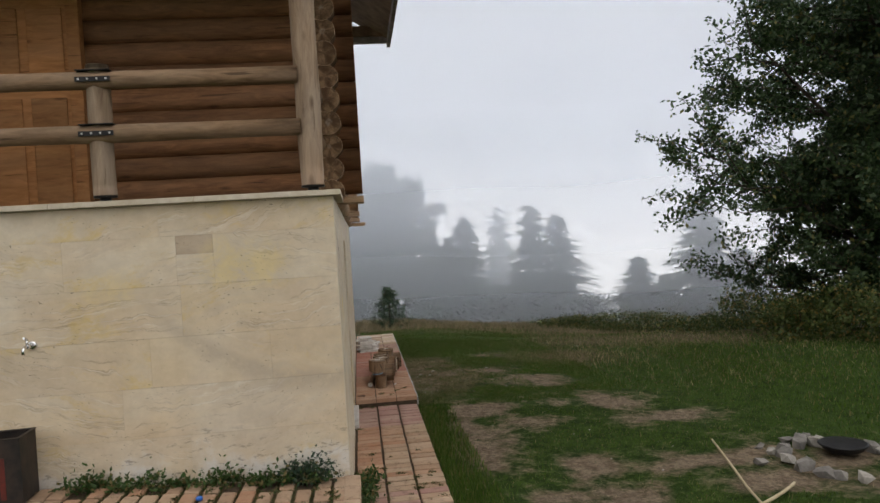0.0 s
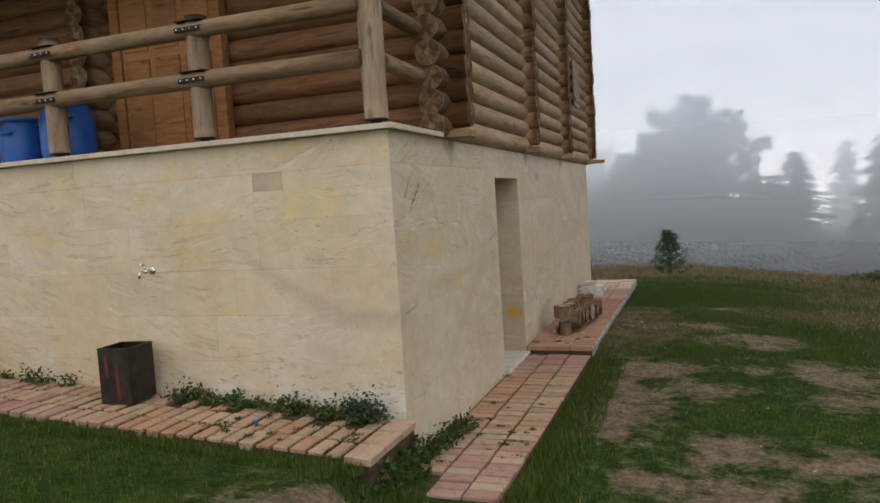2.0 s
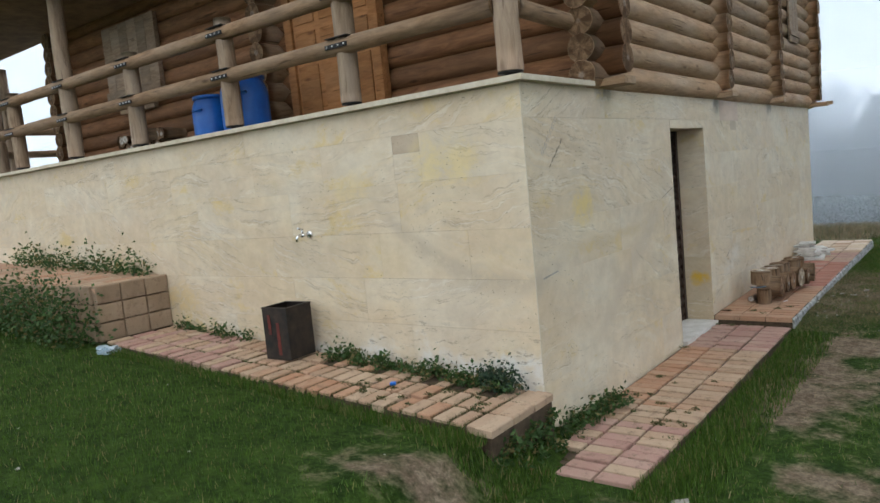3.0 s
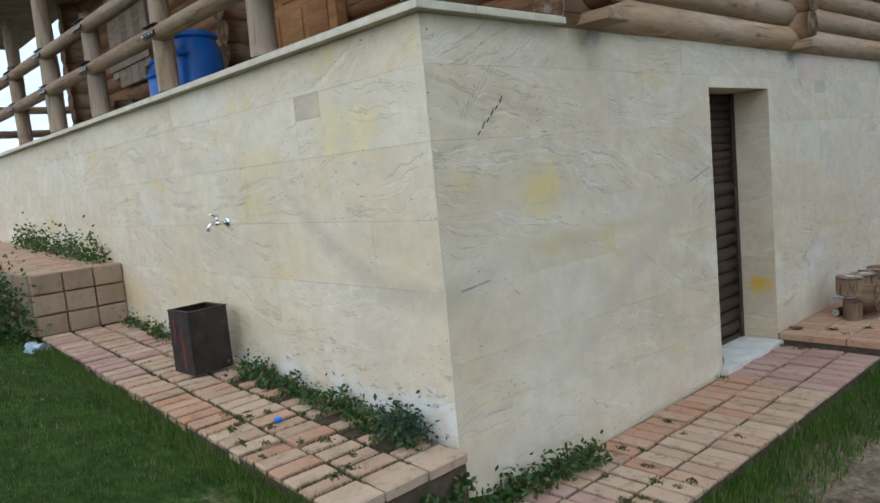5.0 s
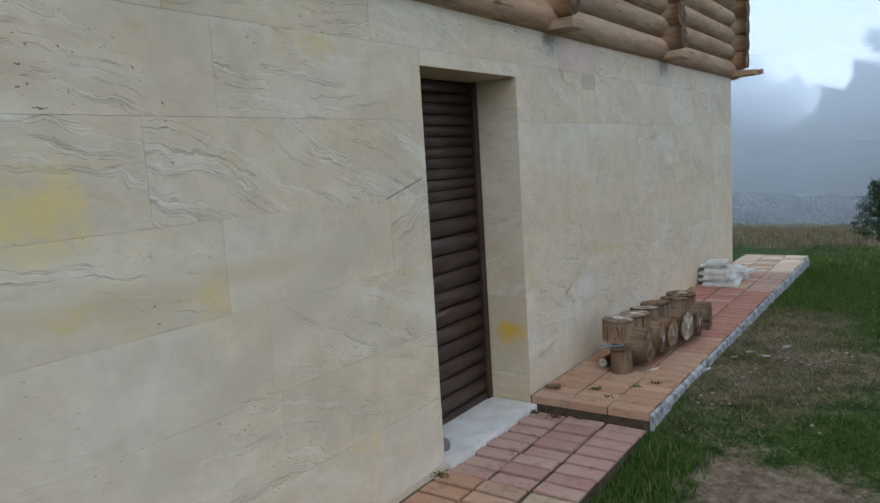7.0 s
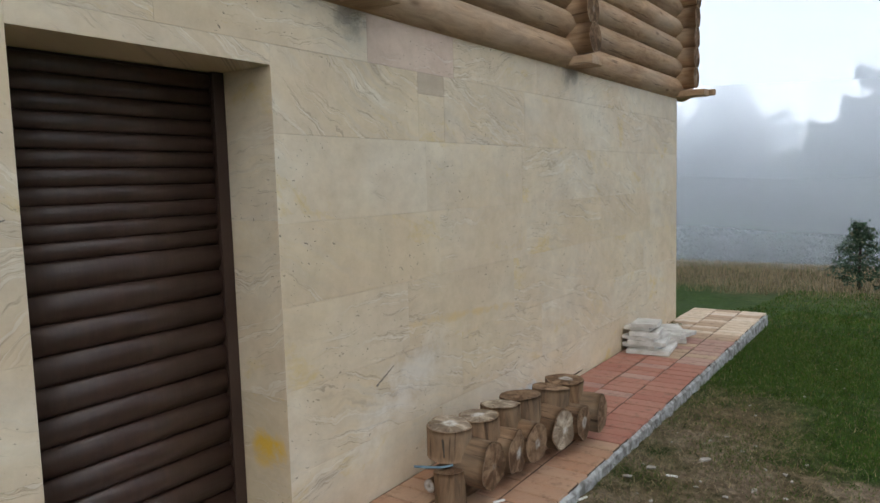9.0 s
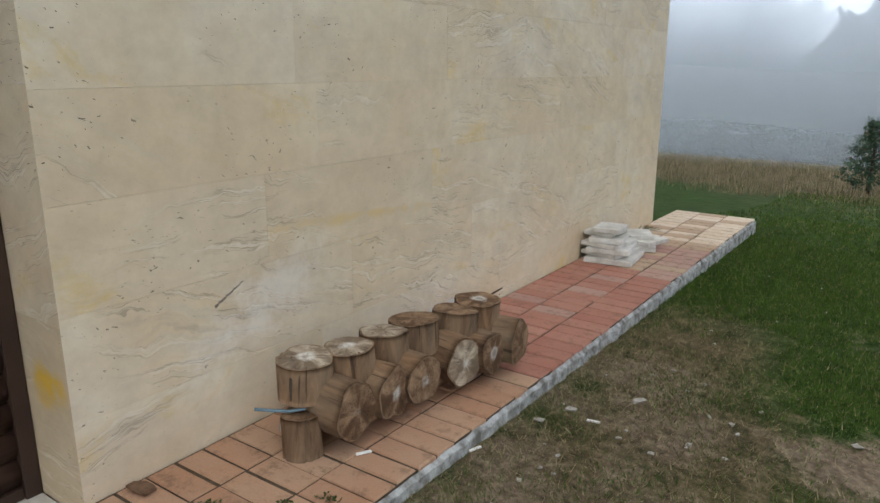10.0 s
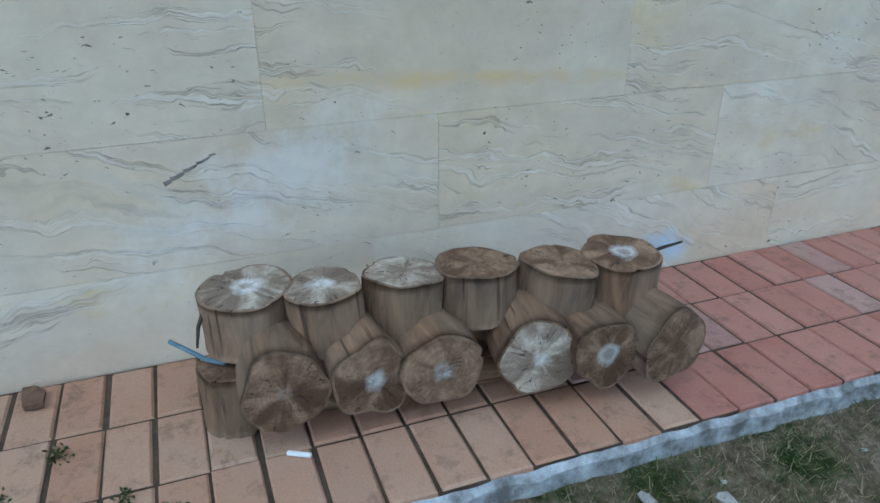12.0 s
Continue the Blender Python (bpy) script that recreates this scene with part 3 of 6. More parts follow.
def log_mesh(name, length, r, seed, side, end, seg=14, rings=10, rough=0.05, taper=0.0):
    """A round log along +x with an uneven skin and sawn ends."""
    rng = random.Random(seed)
    v, f, flags = [], [], []
    off = rng.uniform(0, 90)
    for i in range(rings + 1):
        x = length * i / rings
        for j in range(seg):
            a = 2 * math.pi * j / seg
            k = 1 + rough * noise.noise((x * 1.7 + off, math.cos(a) * 1.3, math.sin(a) * 1.3 + off)) * 2 - taper * i / rings
            v.append((x, math.cos(a) * r * k, math.sin(a) * r * k))
    for i in range(rings):
        for j in range(seg):
            k = (j + 1) % seg
            f.append((i * seg + j, i * seg + k, (i + 1) * seg + k, (i + 1) * seg + j))
            flags.append(0)
    for i, turn in ((0, True), (rings, False)):
        base = len(v)
        for j in range(seg):
            p = v[i * seg + j]
            v.append((p[0] + (-0.003 if turn else 0.003), p[1] * 0.975, p[2] * 0.975))
        for j in range(seg):
            k = (j + 1) % seg
            q = (i * seg + j, base + j, base + k, i * seg + k)
            f.append(q[::-1] if turn else q)
            flags.append(0)
        ring = [base + j for j in range(seg)]
        f.append(ring[::-1] if turn else ring)
        flags.append(1)
    me = mesh_of(name, v, f, side, end)
    me.polygons.foreach_set("material_index", flags)
    me.polygons.foreach_set("use_smooth", [fl == 0 for fl in flags])
    return me


def tube(points, r, seg=8):
    """A bmesh tube through the points, closed at both ends; r is one radius or one for each point."""
    pts = [Vector(p) for p in points]
    rs = [r] * len(pts) if isinstance(r, (int, float)) else r
    bm = bmesh.new()
    rings = []
    for i, p in enumerate(pts):
        d = (pts[min(i + 1, len(pts) - 1)] - pts[max(i - 1, 0)]).normalized()
        q = d.to_track_quat("Z", "Y")
        rings.append([bm.verts.new(p + q @ Vector((math.cos(2 * math.pi * j / seg) * rs[i], math.sin(2 * math.pi * j / seg) * rs[i], 0))) for j in range(seg)])
    for a, c in zip(rings, rings[1:]):
        for j in range(seg):
            bm.faces.new((a[j], a[(j + 1) % seg], c[(j + 1) % seg], c[j])).smooth = True
    bm.faces.new(rings[0][::-1])
    bm.faces.new(rings[-1])
    return bm


def lathe(profile, seg=24):
    """A bmesh turned round z from (radius, height) pairs."""
    bm = bmesh.new()
    rings = [[bm.verts.new((r * math.cos(2 * math.pi * j / seg), r * math.sin(2 * math.pi * j / seg), z)) for j in range(seg)] for r, z in profile]
    for a, c in zip(rings, rings[1:]):
        for j in range(seg):
            bm.faces.new((a[j], a[(j + 1) % seg], c[(j + 1) % seg], c[j])).smooth = True
    bm.faces.new(rings[0][::-1])
    bm.faces.new(rings[-1])
    return bm


def lump(seed, sx, sy, sz, level=2, rough=0.35):
    """A broken stone."""
    bm = bmesh.new()
    bmesh.ops.create_icosphere(bm, subdivisions=level, radius=1.0)
    for vert in bm.verts:
        k = 1 + rough * noise.noise(vert.co * 1.1 + Vector((seed * 3.1, seed, 0)))
        vert.co = Vector((max(-0.8, min(0.8, vert.co.x * k)) * sx, max(-0.85, min(0.8, vert.co.y * k)) * sy, max(-0.6, min(0.75, vert.co.z * k)) * sz))
    return bm


# ---- ground: a lawn that falls away into the fog ----
def ramp01(a, c, v):
    k = max(0.0, min(1.0, (v - a) / (c - a)))
    return k * k * (3 - 2 * k)


def ground_height(x, y):
    z = -0.085 * min(y, 0.0) if y > -12 else 1.02
    z += 0.27 * ramp01(0.24, -0.14, x) * ramp01(0.7, -0.4, y) + 0.06 * max(0.0, min(-x - 0.4, 12.0)) * ramp01(4.0, -0.5, y)
    z += 0.115 * ramp01(2.6, 4.4, y) * ramp01(13.0, 9.8, y) * ramp01(4.0, 1.0, x)
    z -= 0.022 * max(0.0, min(x - 0.8, 60.0))
    z -= 0.012 * max(0.0, min(y, 10.0)) + 0.088 * max(0.0, min(y - 10.0, 10.0)) + 0.055 * max(0.0, min(y - 20.0, 8.0)) + 0.13 * max(0.0, min(y - 28.0, 90.0))
    z -= 0.085 * max(0.0, min(x - 2.0, 22.0)) * ramp01(5.0, 18.0, y)
    z += 0.03 * noise.noise((x * 0.7, y * 0.7, 0)) * ramp01(0.7, 1.6, abs(x - 0.35) if y > -0.8 else 2)
    if y > 10:
        z += 0.25 * noise.noise((x * 0.12, y * 0.12, 3.0)) * ramp01(10, 20, y)
    return z


BARE = [(1.0, 4.6, 0.3, 0.6), (1.1, 5.6, 0.4, 0.6), (1.35, 5.0, 0.3, 0.5), (1.15, 1.75, 0.55, 0.75), (1.4, 2.5, 0.8, 0.35), (2.4, 4.75, 0.7, 0.5), (1.9, 1.0, 0.55, 0.4), (2.8, 3.4, 0.9, 0.45), (3.2, 0.9, 0.9, 0.35), (1.95, 0.2, 0.6, 0.35),
        (3.4, 0.2, 0.6, 0.35), (0.15, -1.25, 0.75, 0.35), (1.15, -0.75, 0.6, 0.3), (2.1, 5.6, 0.4, 0.35), (2.2, 7.2, 0.35, 0.3), (1.5, 3.2, 0.5, 0.35), (4.1, 0.5, 0.8, 0.8), (3.4, 2.4, 0.8, 0.4)]
DRY = [(1.15, 4.8, 0.45, 0.9), (1.1, 6.2, 0.5, 0.9), (1.5, 5.3, 0.5, 0.7), (3.5, 7.0, 1.2, 0.9), (5.5, 9.0, 2.5, 1.2)]


def spots(places, x, y):
    best = 0.0
    for px, py, rx, ry in places:
        d = ((x - px) / rx) ** 2 + ((y - py) / ry) ** 2
        if d < 6:
            best = max(best, math.exp(-d * 0.8))
    return best


def bare_at(x, y):
    if y > 13 or y < -9 or abs(x) > 9:
        return 0.0
    k = spots(BARE, x, y)
    k = k * (0.75 + 0.9 * noise.noise((x * 2.1, y * 2.1, 5.0))) + 0.12 * max(0.0, noise.noise((x * 0.9, y * 0.9, 9.0))) * ramp01(0.8, 1.6, x)
    return max(0.0, min(1.0, k))


def dry_at(x, y):
    k = spots(DRY, x, y) * 0.9 + 0.85 * ramp01(12.0, 18.5, y + 0.65 * x + 3 * noise.noise((x * 0.2, y * 0.2, 1.0))) + 0.25 * max(0.0, noise.noise((x * 0.6, y * 0.6, 2.0)))
    return max(0.0, min(1.0, k))


def axis(dense0, dense1, step, far):
    mid = list(np.arange(dense0, dense1 + 1e-6, step))
    out, d, hi, lo = [], step, dense1, dense0
    left = []
    while hi < far or lo > -far:
        d *= 1.35
        hi += d
        lo -= d
        out.append(hi)
        left.append(lo)
    return left[::-1] + mid + out


gx, gy = axis(-7.0, 7.0, 0.12, 420.0), axis(-7.0, 12.0, 0.12, 420.0)
g_verts = [(x, y, ground_height(x, y)) for y in gy for x in gx]
nx = len(gx)
g_faces = [(j * nx + i, j * nx + i + 1, (j + 1) * nx + i + 1, (j + 1) * nx + i) for j in range(len(gy) - 1) for i in range(nx - 1)]
ground_mesh = mesh_of("ground", g_verts, g_faces, GROUND)
ground_mesh.attributes.new("bare", "FLOAT", "POINT").data.foreach_set("value", [bare_at(v[0], v[1]) for v in g_verts])
ground_mesh.attributes.new("dry", "FLOAT", "POINT").data.foreach_set("value", [dry_at(v[0], v[1]) for v in g_verts])
ground_mesh.polygons.foreach_set("use_smooth", [True] * len(g_faces))
ground = tagged(new("ground", ground_mesh), "sloping lawn with worn bare soil and dry straw", "ground", kind="structure")

# ---- plinth walls of the house ----
TOP = 2.36          # top of the stone plinth
DOOR0, DOOR1, DOOR_TOP, SILL_TOP = 2.605, 3.565, 2.06, 0.075
NORTH, WEST = 8.98, -11.0
SKIN = 0.02

wall_east = thing("wall_east", "cream travertine-clad plinth wall with a deep doorway", "wall", kind="structure")
core = bmesh.new()
box(core, -0.32, -SKIN, 0.0 - 0.0 + 0.32, DOOR0 - SKIN, -0.6, TOP)
box(core, -0.32, -SKIN, DOOR1 + SKIN, NORTH - 0.02, -0.6, TOP)
box(core, -0.32, -SKIN, DOOR0 - SKIN, DOOR1 + SKIN, DOOR_TOP + SKIN, TOP)
box(core, -0.32, -SKIN, DOOR0 - SKIN, DOOR1 + SKIN, -0.6, -0.02)
part("wall_core", core, MORTAR, wall_east)

wall_south = thing("wall_south", "cream travertine-clad plinth wall under the porch, whitened at its foot", "wall", kind="structure")
part("wall_core", a_box(WEST, -SKIN, SKIN, 0.32, -0.6, TOP), MORTAR, wall_south)
wall_north = tagged(part("wall_north", a_box(WEST, -0.32, NORTH - 0.32, NORTH, -0.9, TOP), STONE), "plain stone back wall of the plinth", "wall", kind="structure")
wall_west = tagged(part("wall_west", a_box(WEST, WEST + 0.3, 0.32, NORTH - 0.32, -0.6, TOP), STONE), "plain stone end wall of the plinth", "wall", kind="structure")
floor = tagged(part("floor", a_box(WEST, -0.03, 0.03, NORTH - 0.02, TOP + 0.002, TOP + 0.03), CONCRETE), "grey concrete porch and house floor", "floor", kind="structure")

COURSES = [-0.3, 0.06, 0.41, 0.765, 1.11, 1.447, 1.80, 2.14, TOP]


def slab(parent, face, a0, a1, z0, z1, mat, proud=0.0):
    """One cladding slab between two places along a wall, from z0 to z1."""
    gap = 0.0002
    me = piece_mesh("slab", a1 - a0 - 2 * gap, z1 - z0 - 0.0008, SKIN - 0.002 + proud, 0.0006, mat)
    ob = part("slab", me, None, parent)
    mid_a, mid_z = (a0 + a1) / 2, (z0 + z1) / 2
    if face == "east":
        ob.matrix_basis = Matrix(((0, 0, 1, -SKIN + 0.002), (1, 0, 0, mid_a), (0, 1, 0, mid_z), (0, 0, 0, 1)))
    elif face == "south":
        ob.matrix_basis = Matrix(((1, 0, 0, mid_a), (0, 0, -1, SKIN - 0.002), (0, 1, 0, mid_z), (0, 0, 0, 1)))
    elif face == "jamb_north":   # faces south
        ob.matrix_basis = Matrix(((1, 0, 0, mid_a), (0, 0, -1, DOOR1 + SKIN - 0.002), (0, 1, 0, mid_z), (0, 0, 0, 1)))
    elif face == "jamb_south":   # faces north
        ob.matrix_basis = Matrix(((-1, 0, 0, mid_a), (0, 0, 1, DOOR0 - SKIN + 0.002), (0, 1, 0, mid_z), (0, 0, 0, 1)))
    return ob


def course(parent, face, a0, a1, z0, z1, mats, seed, lo=0.8, hi=1.6):
    rng = random.Random(seed)
    a = a0
    while a < a1 - 1e-4:
        w = rng.uniform(lo, hi)
        c = a + w
        if a1 - c < 0.3:
            c = a1
        slab(parent, face, a, c, z0, z1, rng.choice(mats), rng.uniform(0, 0.0007))
        a = c


for k, (z0, z1) in enumerate(zip(COURSES, COURSES[1:])):
    if z0 >= DOOR_TOP:
        course(wall_east, "east", 0.0, 4.15, z0, z1, [STONE], 10 + k)
        slab(wall_east, "east", 4.15, 4.86, z0, z1, STONE_PINK)
        course(wall_east, "east", 4.86, NORTH, z0, z1, [STONE], 110 + k)
    else:
        course(wall_east, "east", 0.0, DOOR0, max(z0, -0.3), z1, [STONE], 20 + k)
        if z0 == 1.80:
            course(wall_east, "east", DOOR1, 4.53, z0, z1, [STONE], 40 + k)
            slab(wall_east, "east", 4.53, 4.76, 2.035, z1, STONE_BROWN)
            slab(wall_east, "east", 4.53, 4.76, z0, 2.035, STONE)
            course(wall_east, "east", 4.76, NORTH, z0, z1, [STONE], 140 + k)
        else:
            course(wall_east, "east", DOOR1, NORTH, z0, z1, [STONE], 40 + k)
        if z1 > DOOR_TOP:
            course(wall_east, "east", DOOR0, DOOR1, DOOR_TOP, z1, [STONE], 60 + k)
    course(wall_south, "south", WEST, -1.09 if 1.7 < z0 < 2.0 else -0.0, z0, z1, [STONE_SOUTH], 80 + k)
    if 1.7 < z0 < 2.0:
        slab(wall_south, "south", -1.09, -0.84, z0 + 0.21, z1, STONE_BROWN)
        slab(wall_south, "south", -1.09, -0.84, z0, z0 + 0.21, STONE_SOUTH)
        course(wall_south, "south", -0.84, 0.0, z0, z1, [STONE_SOUTH], 99)
for z0, z1 in ((SILL_TOP, 0.74), (0.74, 1.46), (1.46, DOOR_TOP)):
    slab(wall_east, "jamb_north", -0.31, 0.0, z0, z1, STONE_YELLOW if z0 < 0.1 else STONE)
    slab(wall_east, "jamb_south", -0.31, 0.0, z0, z1, STONE)
part("lintel_soffit", a_box(-0.31, -0.001, DOOR0, DOOR1, DOOR_TOP, DOOR_TOP + SKIN - 0.001), STONE, wall_east)
part("door_sill", a_box(-0.33, 0.045, DOOR0 + 0.002, DOOR1 - 0.002, -0.02, SILL_TOP, 0.006), SILL, wall_east, "pale worn threshold stone")

part("corner_bead", a_box(-0.004, 0.0012, -0.0012, 0.004, 0.0, TOP, 0.001), CAP, wall_south, "pale mortar bead along the corner")
# cap stones along the porch edge
cap_course = thing("cap_course", "thin cream cap stones along the porch edge", "coping", kind="structure")
rng = random.Random(4)
cx = 0.055
while cx > WEST:
    w = rng.uniform(0.9, 1.3)
    part("cap_stone", a_box(cx - w + 0.003, cx, -0.06, 0.30, TOP + 0.002, TOP + 0.04, 0.004), CAP, cap_course)
    cx -= w
part("cap_stone", a_box(-0.30, 0.055, 0.303, 0.98, TOP + 0.002, TOP + 0.04, 0.004), CAP, cap_course)

# ---- rolling shutter in the doorway ----
shutter = thing("rolling_shutter", "closed dark brown rolling shutter with rounded slats", "door", (-0.30, 0, 0))


def slat_bm(width, pitch, depth):
    bm = bmesh.new()
    prof = [(0.0, 0.0), (depth * 0.45, 0.12 * pitch), (depth * 0.85, 0.32 * pitch), (depth, 0.52 * pitch), (depth * 0.85, 0.72 * pitch), (depth * 0.4, 0.9 * pitch), (0.0, 0.97 * pitch), (-0.006, 0.97 * pitch), (-0.006, 0.0)]
    a = [bm.verts.new((x, 0, z)) for x, z in prof]
    c = [bm.verts.new((x, width, z)) for x, z in prof]
    n = len(prof)
    for i in range(n):
        fc = bm.faces.new((a[i], c[i], c[(i + 1) % n], a[(i + 1) % n]))
        fc.smooth = i < 6
    bm.faces.new(a)
    bm.faces.new(c[::-1])
    bmesh.ops.recalc_face_normals(bm, faces=bm.faces)
    me = bpy.data.meshes.new("slat")
    bm.to_mesh(me)
    bm.free()
    me.materials.append(SHUTTER)
    return me


z = SILL_TOP + 0.045
wide, narrow = slat_bm(DOOR1 - DOOR0 - 0.10, 0.104, 0.022), slat_bm(DOOR1 - DOOR0 - 0.10, 0.062, 0.013)
while z < DOOR_TOP - 0.05:
    me, step = (wide, 0.104) if z < 1.33 else (narrow, 0.062)
    ob = part("slat", me, None, shutter)
    ob.location = (0, DOOR0 + 0.05, z)
    z += step
part("guide_rail", a_box(-0.02, 0.03, DOOR1 - 0.058, DOOR1 - 0.002, SILL_TOP + 0.001, DOOR_TOP - 0.002, 0.004), SHUTTER_RAIL, shutter)
part("guide_rail", a_box(-0.02, 0.03, DOOR0 + 0.002, DOOR0 + 0.058, SILL_TOP + 0.001, DOOR_TOP - 0.002, 0.004), SHUTTER_RAIL, shutter)
part("bottom_bar", a_box(-0.015, 0.02, DOOR0 + 0.06, DOOR1 - 0.06, SILL_TOP + 0.002, SILL_TOP + 0.044, 0.004), SHUTTER_RAIL, shutter)
part("backing", a_box(-0.03, -0.008, DOOR0 + 0.06, DOOR1 - 0.06, SILL_TOP + 0.05, DOOR_TOP - 0.002), SHUTTER_RAIL, shutter)

# ---- log house on the plinth ----
LOG_R, PITCH, BASE, ROWS_UP = 0.106, 0.192, 2.36 + 0.096, 18
log_wall_east = thing("log_wall_east", "weathered brown round-log wall on the stone plinth", "log wall", kind="structure")
log_wall_south = thing("log_wall_south", "red-brown stained round-log wall behind the porch", "log wall", kind="structure")
east_logs = [log_mesh("log", 8.35, LOG_R, s, LOG_WEATHERED, LOG_END, 16, 26, 0.03) for s in (1, 2, 3)]
south_logs = [log_mesh("log", 8.25, LOG_R, s, LOG_STAINED, LOG_END, 16, 24, 0.03) for s in (4, 5, 6)]
stubs = [log_mesh("log", 0.50, LOG_R, s, LOG_WEATHERED, LOG_END, 16, 4, 0.05) for s in (7, 8, 9)]
rng = random.Random(12)
for k in range(ROWS_UP):
    zc = BASE + PITCH * k
    ob = part("log", east_logs[k % 3], None, log_wall_east)
    ob.matrix_basis = pose(-0.03, 0.95 + rng.uniform(-0.02, 0.02), zc, 0, 0, 90) @ pose(0, 0, 0, 73 * k)
    ob = part("log", south_logs[k % 3], None, log_wall_south)
    ob.matrix_basis = pose(-8.03, 1.2, zc + PITCH * 0.5, 0, 0, 0) @ pose(0, 0, 0, 61 * k)
for yc, reach in ((1.2, 0.21), (4.05, 0.18), (6.36, 0.19), (8.97, 0.20)):
    for k in range(ROWS_UP if yc > 2 else 0):
        zc = BASE + PITCH * (k + 0.5)
        ob = part("log", stubs[k % 3], None, log_wall_east)
        ob.matrix_basis = pose(reach - 0.50 + rng.uniform(-0.012, 0.012), yc, zc, 0, 0, 0) @ pose(0, 0, 0, 97 * k + yc * 50)
    reach_low = reach + (0.09 if yc > 8 else 0.02)
    part("bracket", a_box(-0.2, reach_low, yc - 0.10, yc + 0.10, TOP + 0.004, TOP + 0.064, 0.006), LOG_WEATHERED, log_wall_east)
    if yc > 8:
        part("bracket", a_box(-0.2, reach_low + 0.04, yc + 0.11, yc + 0.2, TOP + 0.02, TOP + 0.075, 0.006), LOG_WEATHERED, log_wall_east)
# ends of the inner cross wall and of the west wall, seen from the porch
south_stubs = [log_mesh("log", 0.55, LOG_R, s, LOG_WEATHERED, LOG_END, 16, 4, 0.05) for s in (17, 18, 19)]
for xc in (-3.48, -7.9):
    for k in range(ROWS_UP):
        ob = part("log", south_stubs[k % 3], None, log_wall_south)
        ob.matrix_basis = pose(xc, 0.86 + rng.uniform(-0.015, 0.015), BASE + PITCH * k - 0.0, 0, 0, 90) @ pose(0, 0, 0, 83 * k)
part("backing", a_box(-0.11, -0.05, 1.1, 8.96, TOP + 0.01, TOP + 3.5), ROOFING, log_wall_east)
part("backing", a_box(-7.9, -0.12, 1.22, 1.28, TOP + 0.035, TOP + 3.5), ROOFING, log_wall_south)
log_wall_north = tagged(part("log_wall_north", a_box(-7.9, -0.12, 8.86, 8.94, TOP + 0.035, TOP + 3.5), LOG_WEATHERED), "brown log back wall of the house", "log wall", kind="structure")
log_wall_west = tagged(part("log_wall_west", a_box(-7.98, -7.91, 1.3, 8.85, TOP + 0.035, TOP + 3.5), LOG_WEATHERED), "brown log end wall of the house", "log wall", kind="structure")

# window shutter board high on the east wall near the far corner
east_shutter = thing("window_board", "small pale boarded hatch on the log wall", "shutter", (0.085, 7.6, 3.25))
for i in range(3):
    part("board", a_box(0, 0.025, -0.28 + 0.19 * i, -0.28 + 0.19 * i + 0.185, 0.0, 0.75, 0.003), POST, east_shutter)
part("batten", a_box(0.026, 0.045, -0.3, 0.31, 0.08, 0.15, 0.003), POST, east_shutter)

# roof and porch ceiling
house_roof = thing("house_roof", "dark boarded gable roof with a grey fascia", "roof", kind="structure")


def roof_slab(x0, z0, x1, z1):
    v = [(x, y, z + d) for d in (0, 0.11) for x, z in ((x0, z0), (x1, z1)) for y in (-0.9, 9.35)]
    f = [(0, 1, 3, 2), (4, 6, 7, 5), (0, 4, 5, 1), (2, 3, 7, 6), (0, 2, 6, 4), (1, 5, 7, 3)]
    return mesh_of("roof_slab", v, f, ROOFING)


part("roof_slab", roof_slab(1.0, 6.05, -4.0, 9.1), None, house_roof)
part("roof_slab", roof_slab(-9.0, 6.05, -4.02, 9.1), None, house_roof)
part("fascia", a_box(0.98, 1.05, -0.9, 9.36, 5.93, 6.20, 0.006), EAVE_GREY, house_roof)
part("eave_board", a_box(0.10, 1.0, 9.18, 9.34, 6.0, 6.14, 0.006), EAVE_GREY, house_roof)
part("eave_board", a_box(0.10, 1.0, 9.10, 9.17, 6.10, 6.3, 0.006), ROOFING, house_roof)
porch_ceiling = tagged(part("ceiling", a_box(WEST, 0.12, -0.25, 1.08, 4.28, 4.36), ROOFING), "dark boarded porch ceiling", "ceiling", kind="structure")

# ---- porch railing ----
post_up = TOP + 0.04


def porch_post(x, y, height, r, seed):
    post = thing("porch_post", "round weathered grey porch post on a metal foot", "post", (x, y, post_up), 0, "porch posts")
    part("foot_plate", lathe([(r * 0.8, 0.0), (r * 0.8, 0.012), (r * 0.45, 0.015), (r * 0.45, 0.035), (r * 0.95, 0.037), (r * 0.95, 0.05)], 14), STRAP, post, "black metal post foot")
    ob = part("shaft", log_mesh("shaft", height, r, seed, POST, LOG_END, 14, 12, 0.07, 0.05), None, post)
    ob.matrix_basis = pose(0, 0, 0.052, 0, -90, 0)
    return post


for i, (x, y, h) in enumerate(((-0.14, 0.14, 1.82), (-1.57, 0.14, 0.90), (-3.03, 0.14, 0.93), (-4.6, 0.14, 0.92), (-5.98, 0.14, 1.82), (-7.4, 0.14, 0.92), (-8.9, 0.5, 1.82), (-10.6, 1.35, 1.82))):
    porch_post(x, y, h, 0.082 if h < 1 else 0.088, 30 + i)


def rail(p, q, r, seed, name="porch_rail"):
    p, q = Vector(p), Vector(q)
    ob = part(name, log_mesh(name, (q - p).length, r, seed, RAIL, LOG_END, 14, 16, 0.06), None)
    ob.matrix_basis = Matrix.Translation(p) @ (q - p).to_track_quat("X", "Z").to_matrix().to_4x4()
    return tagged(ob, "round peeled-log porch rail", "rail", "porch rails")


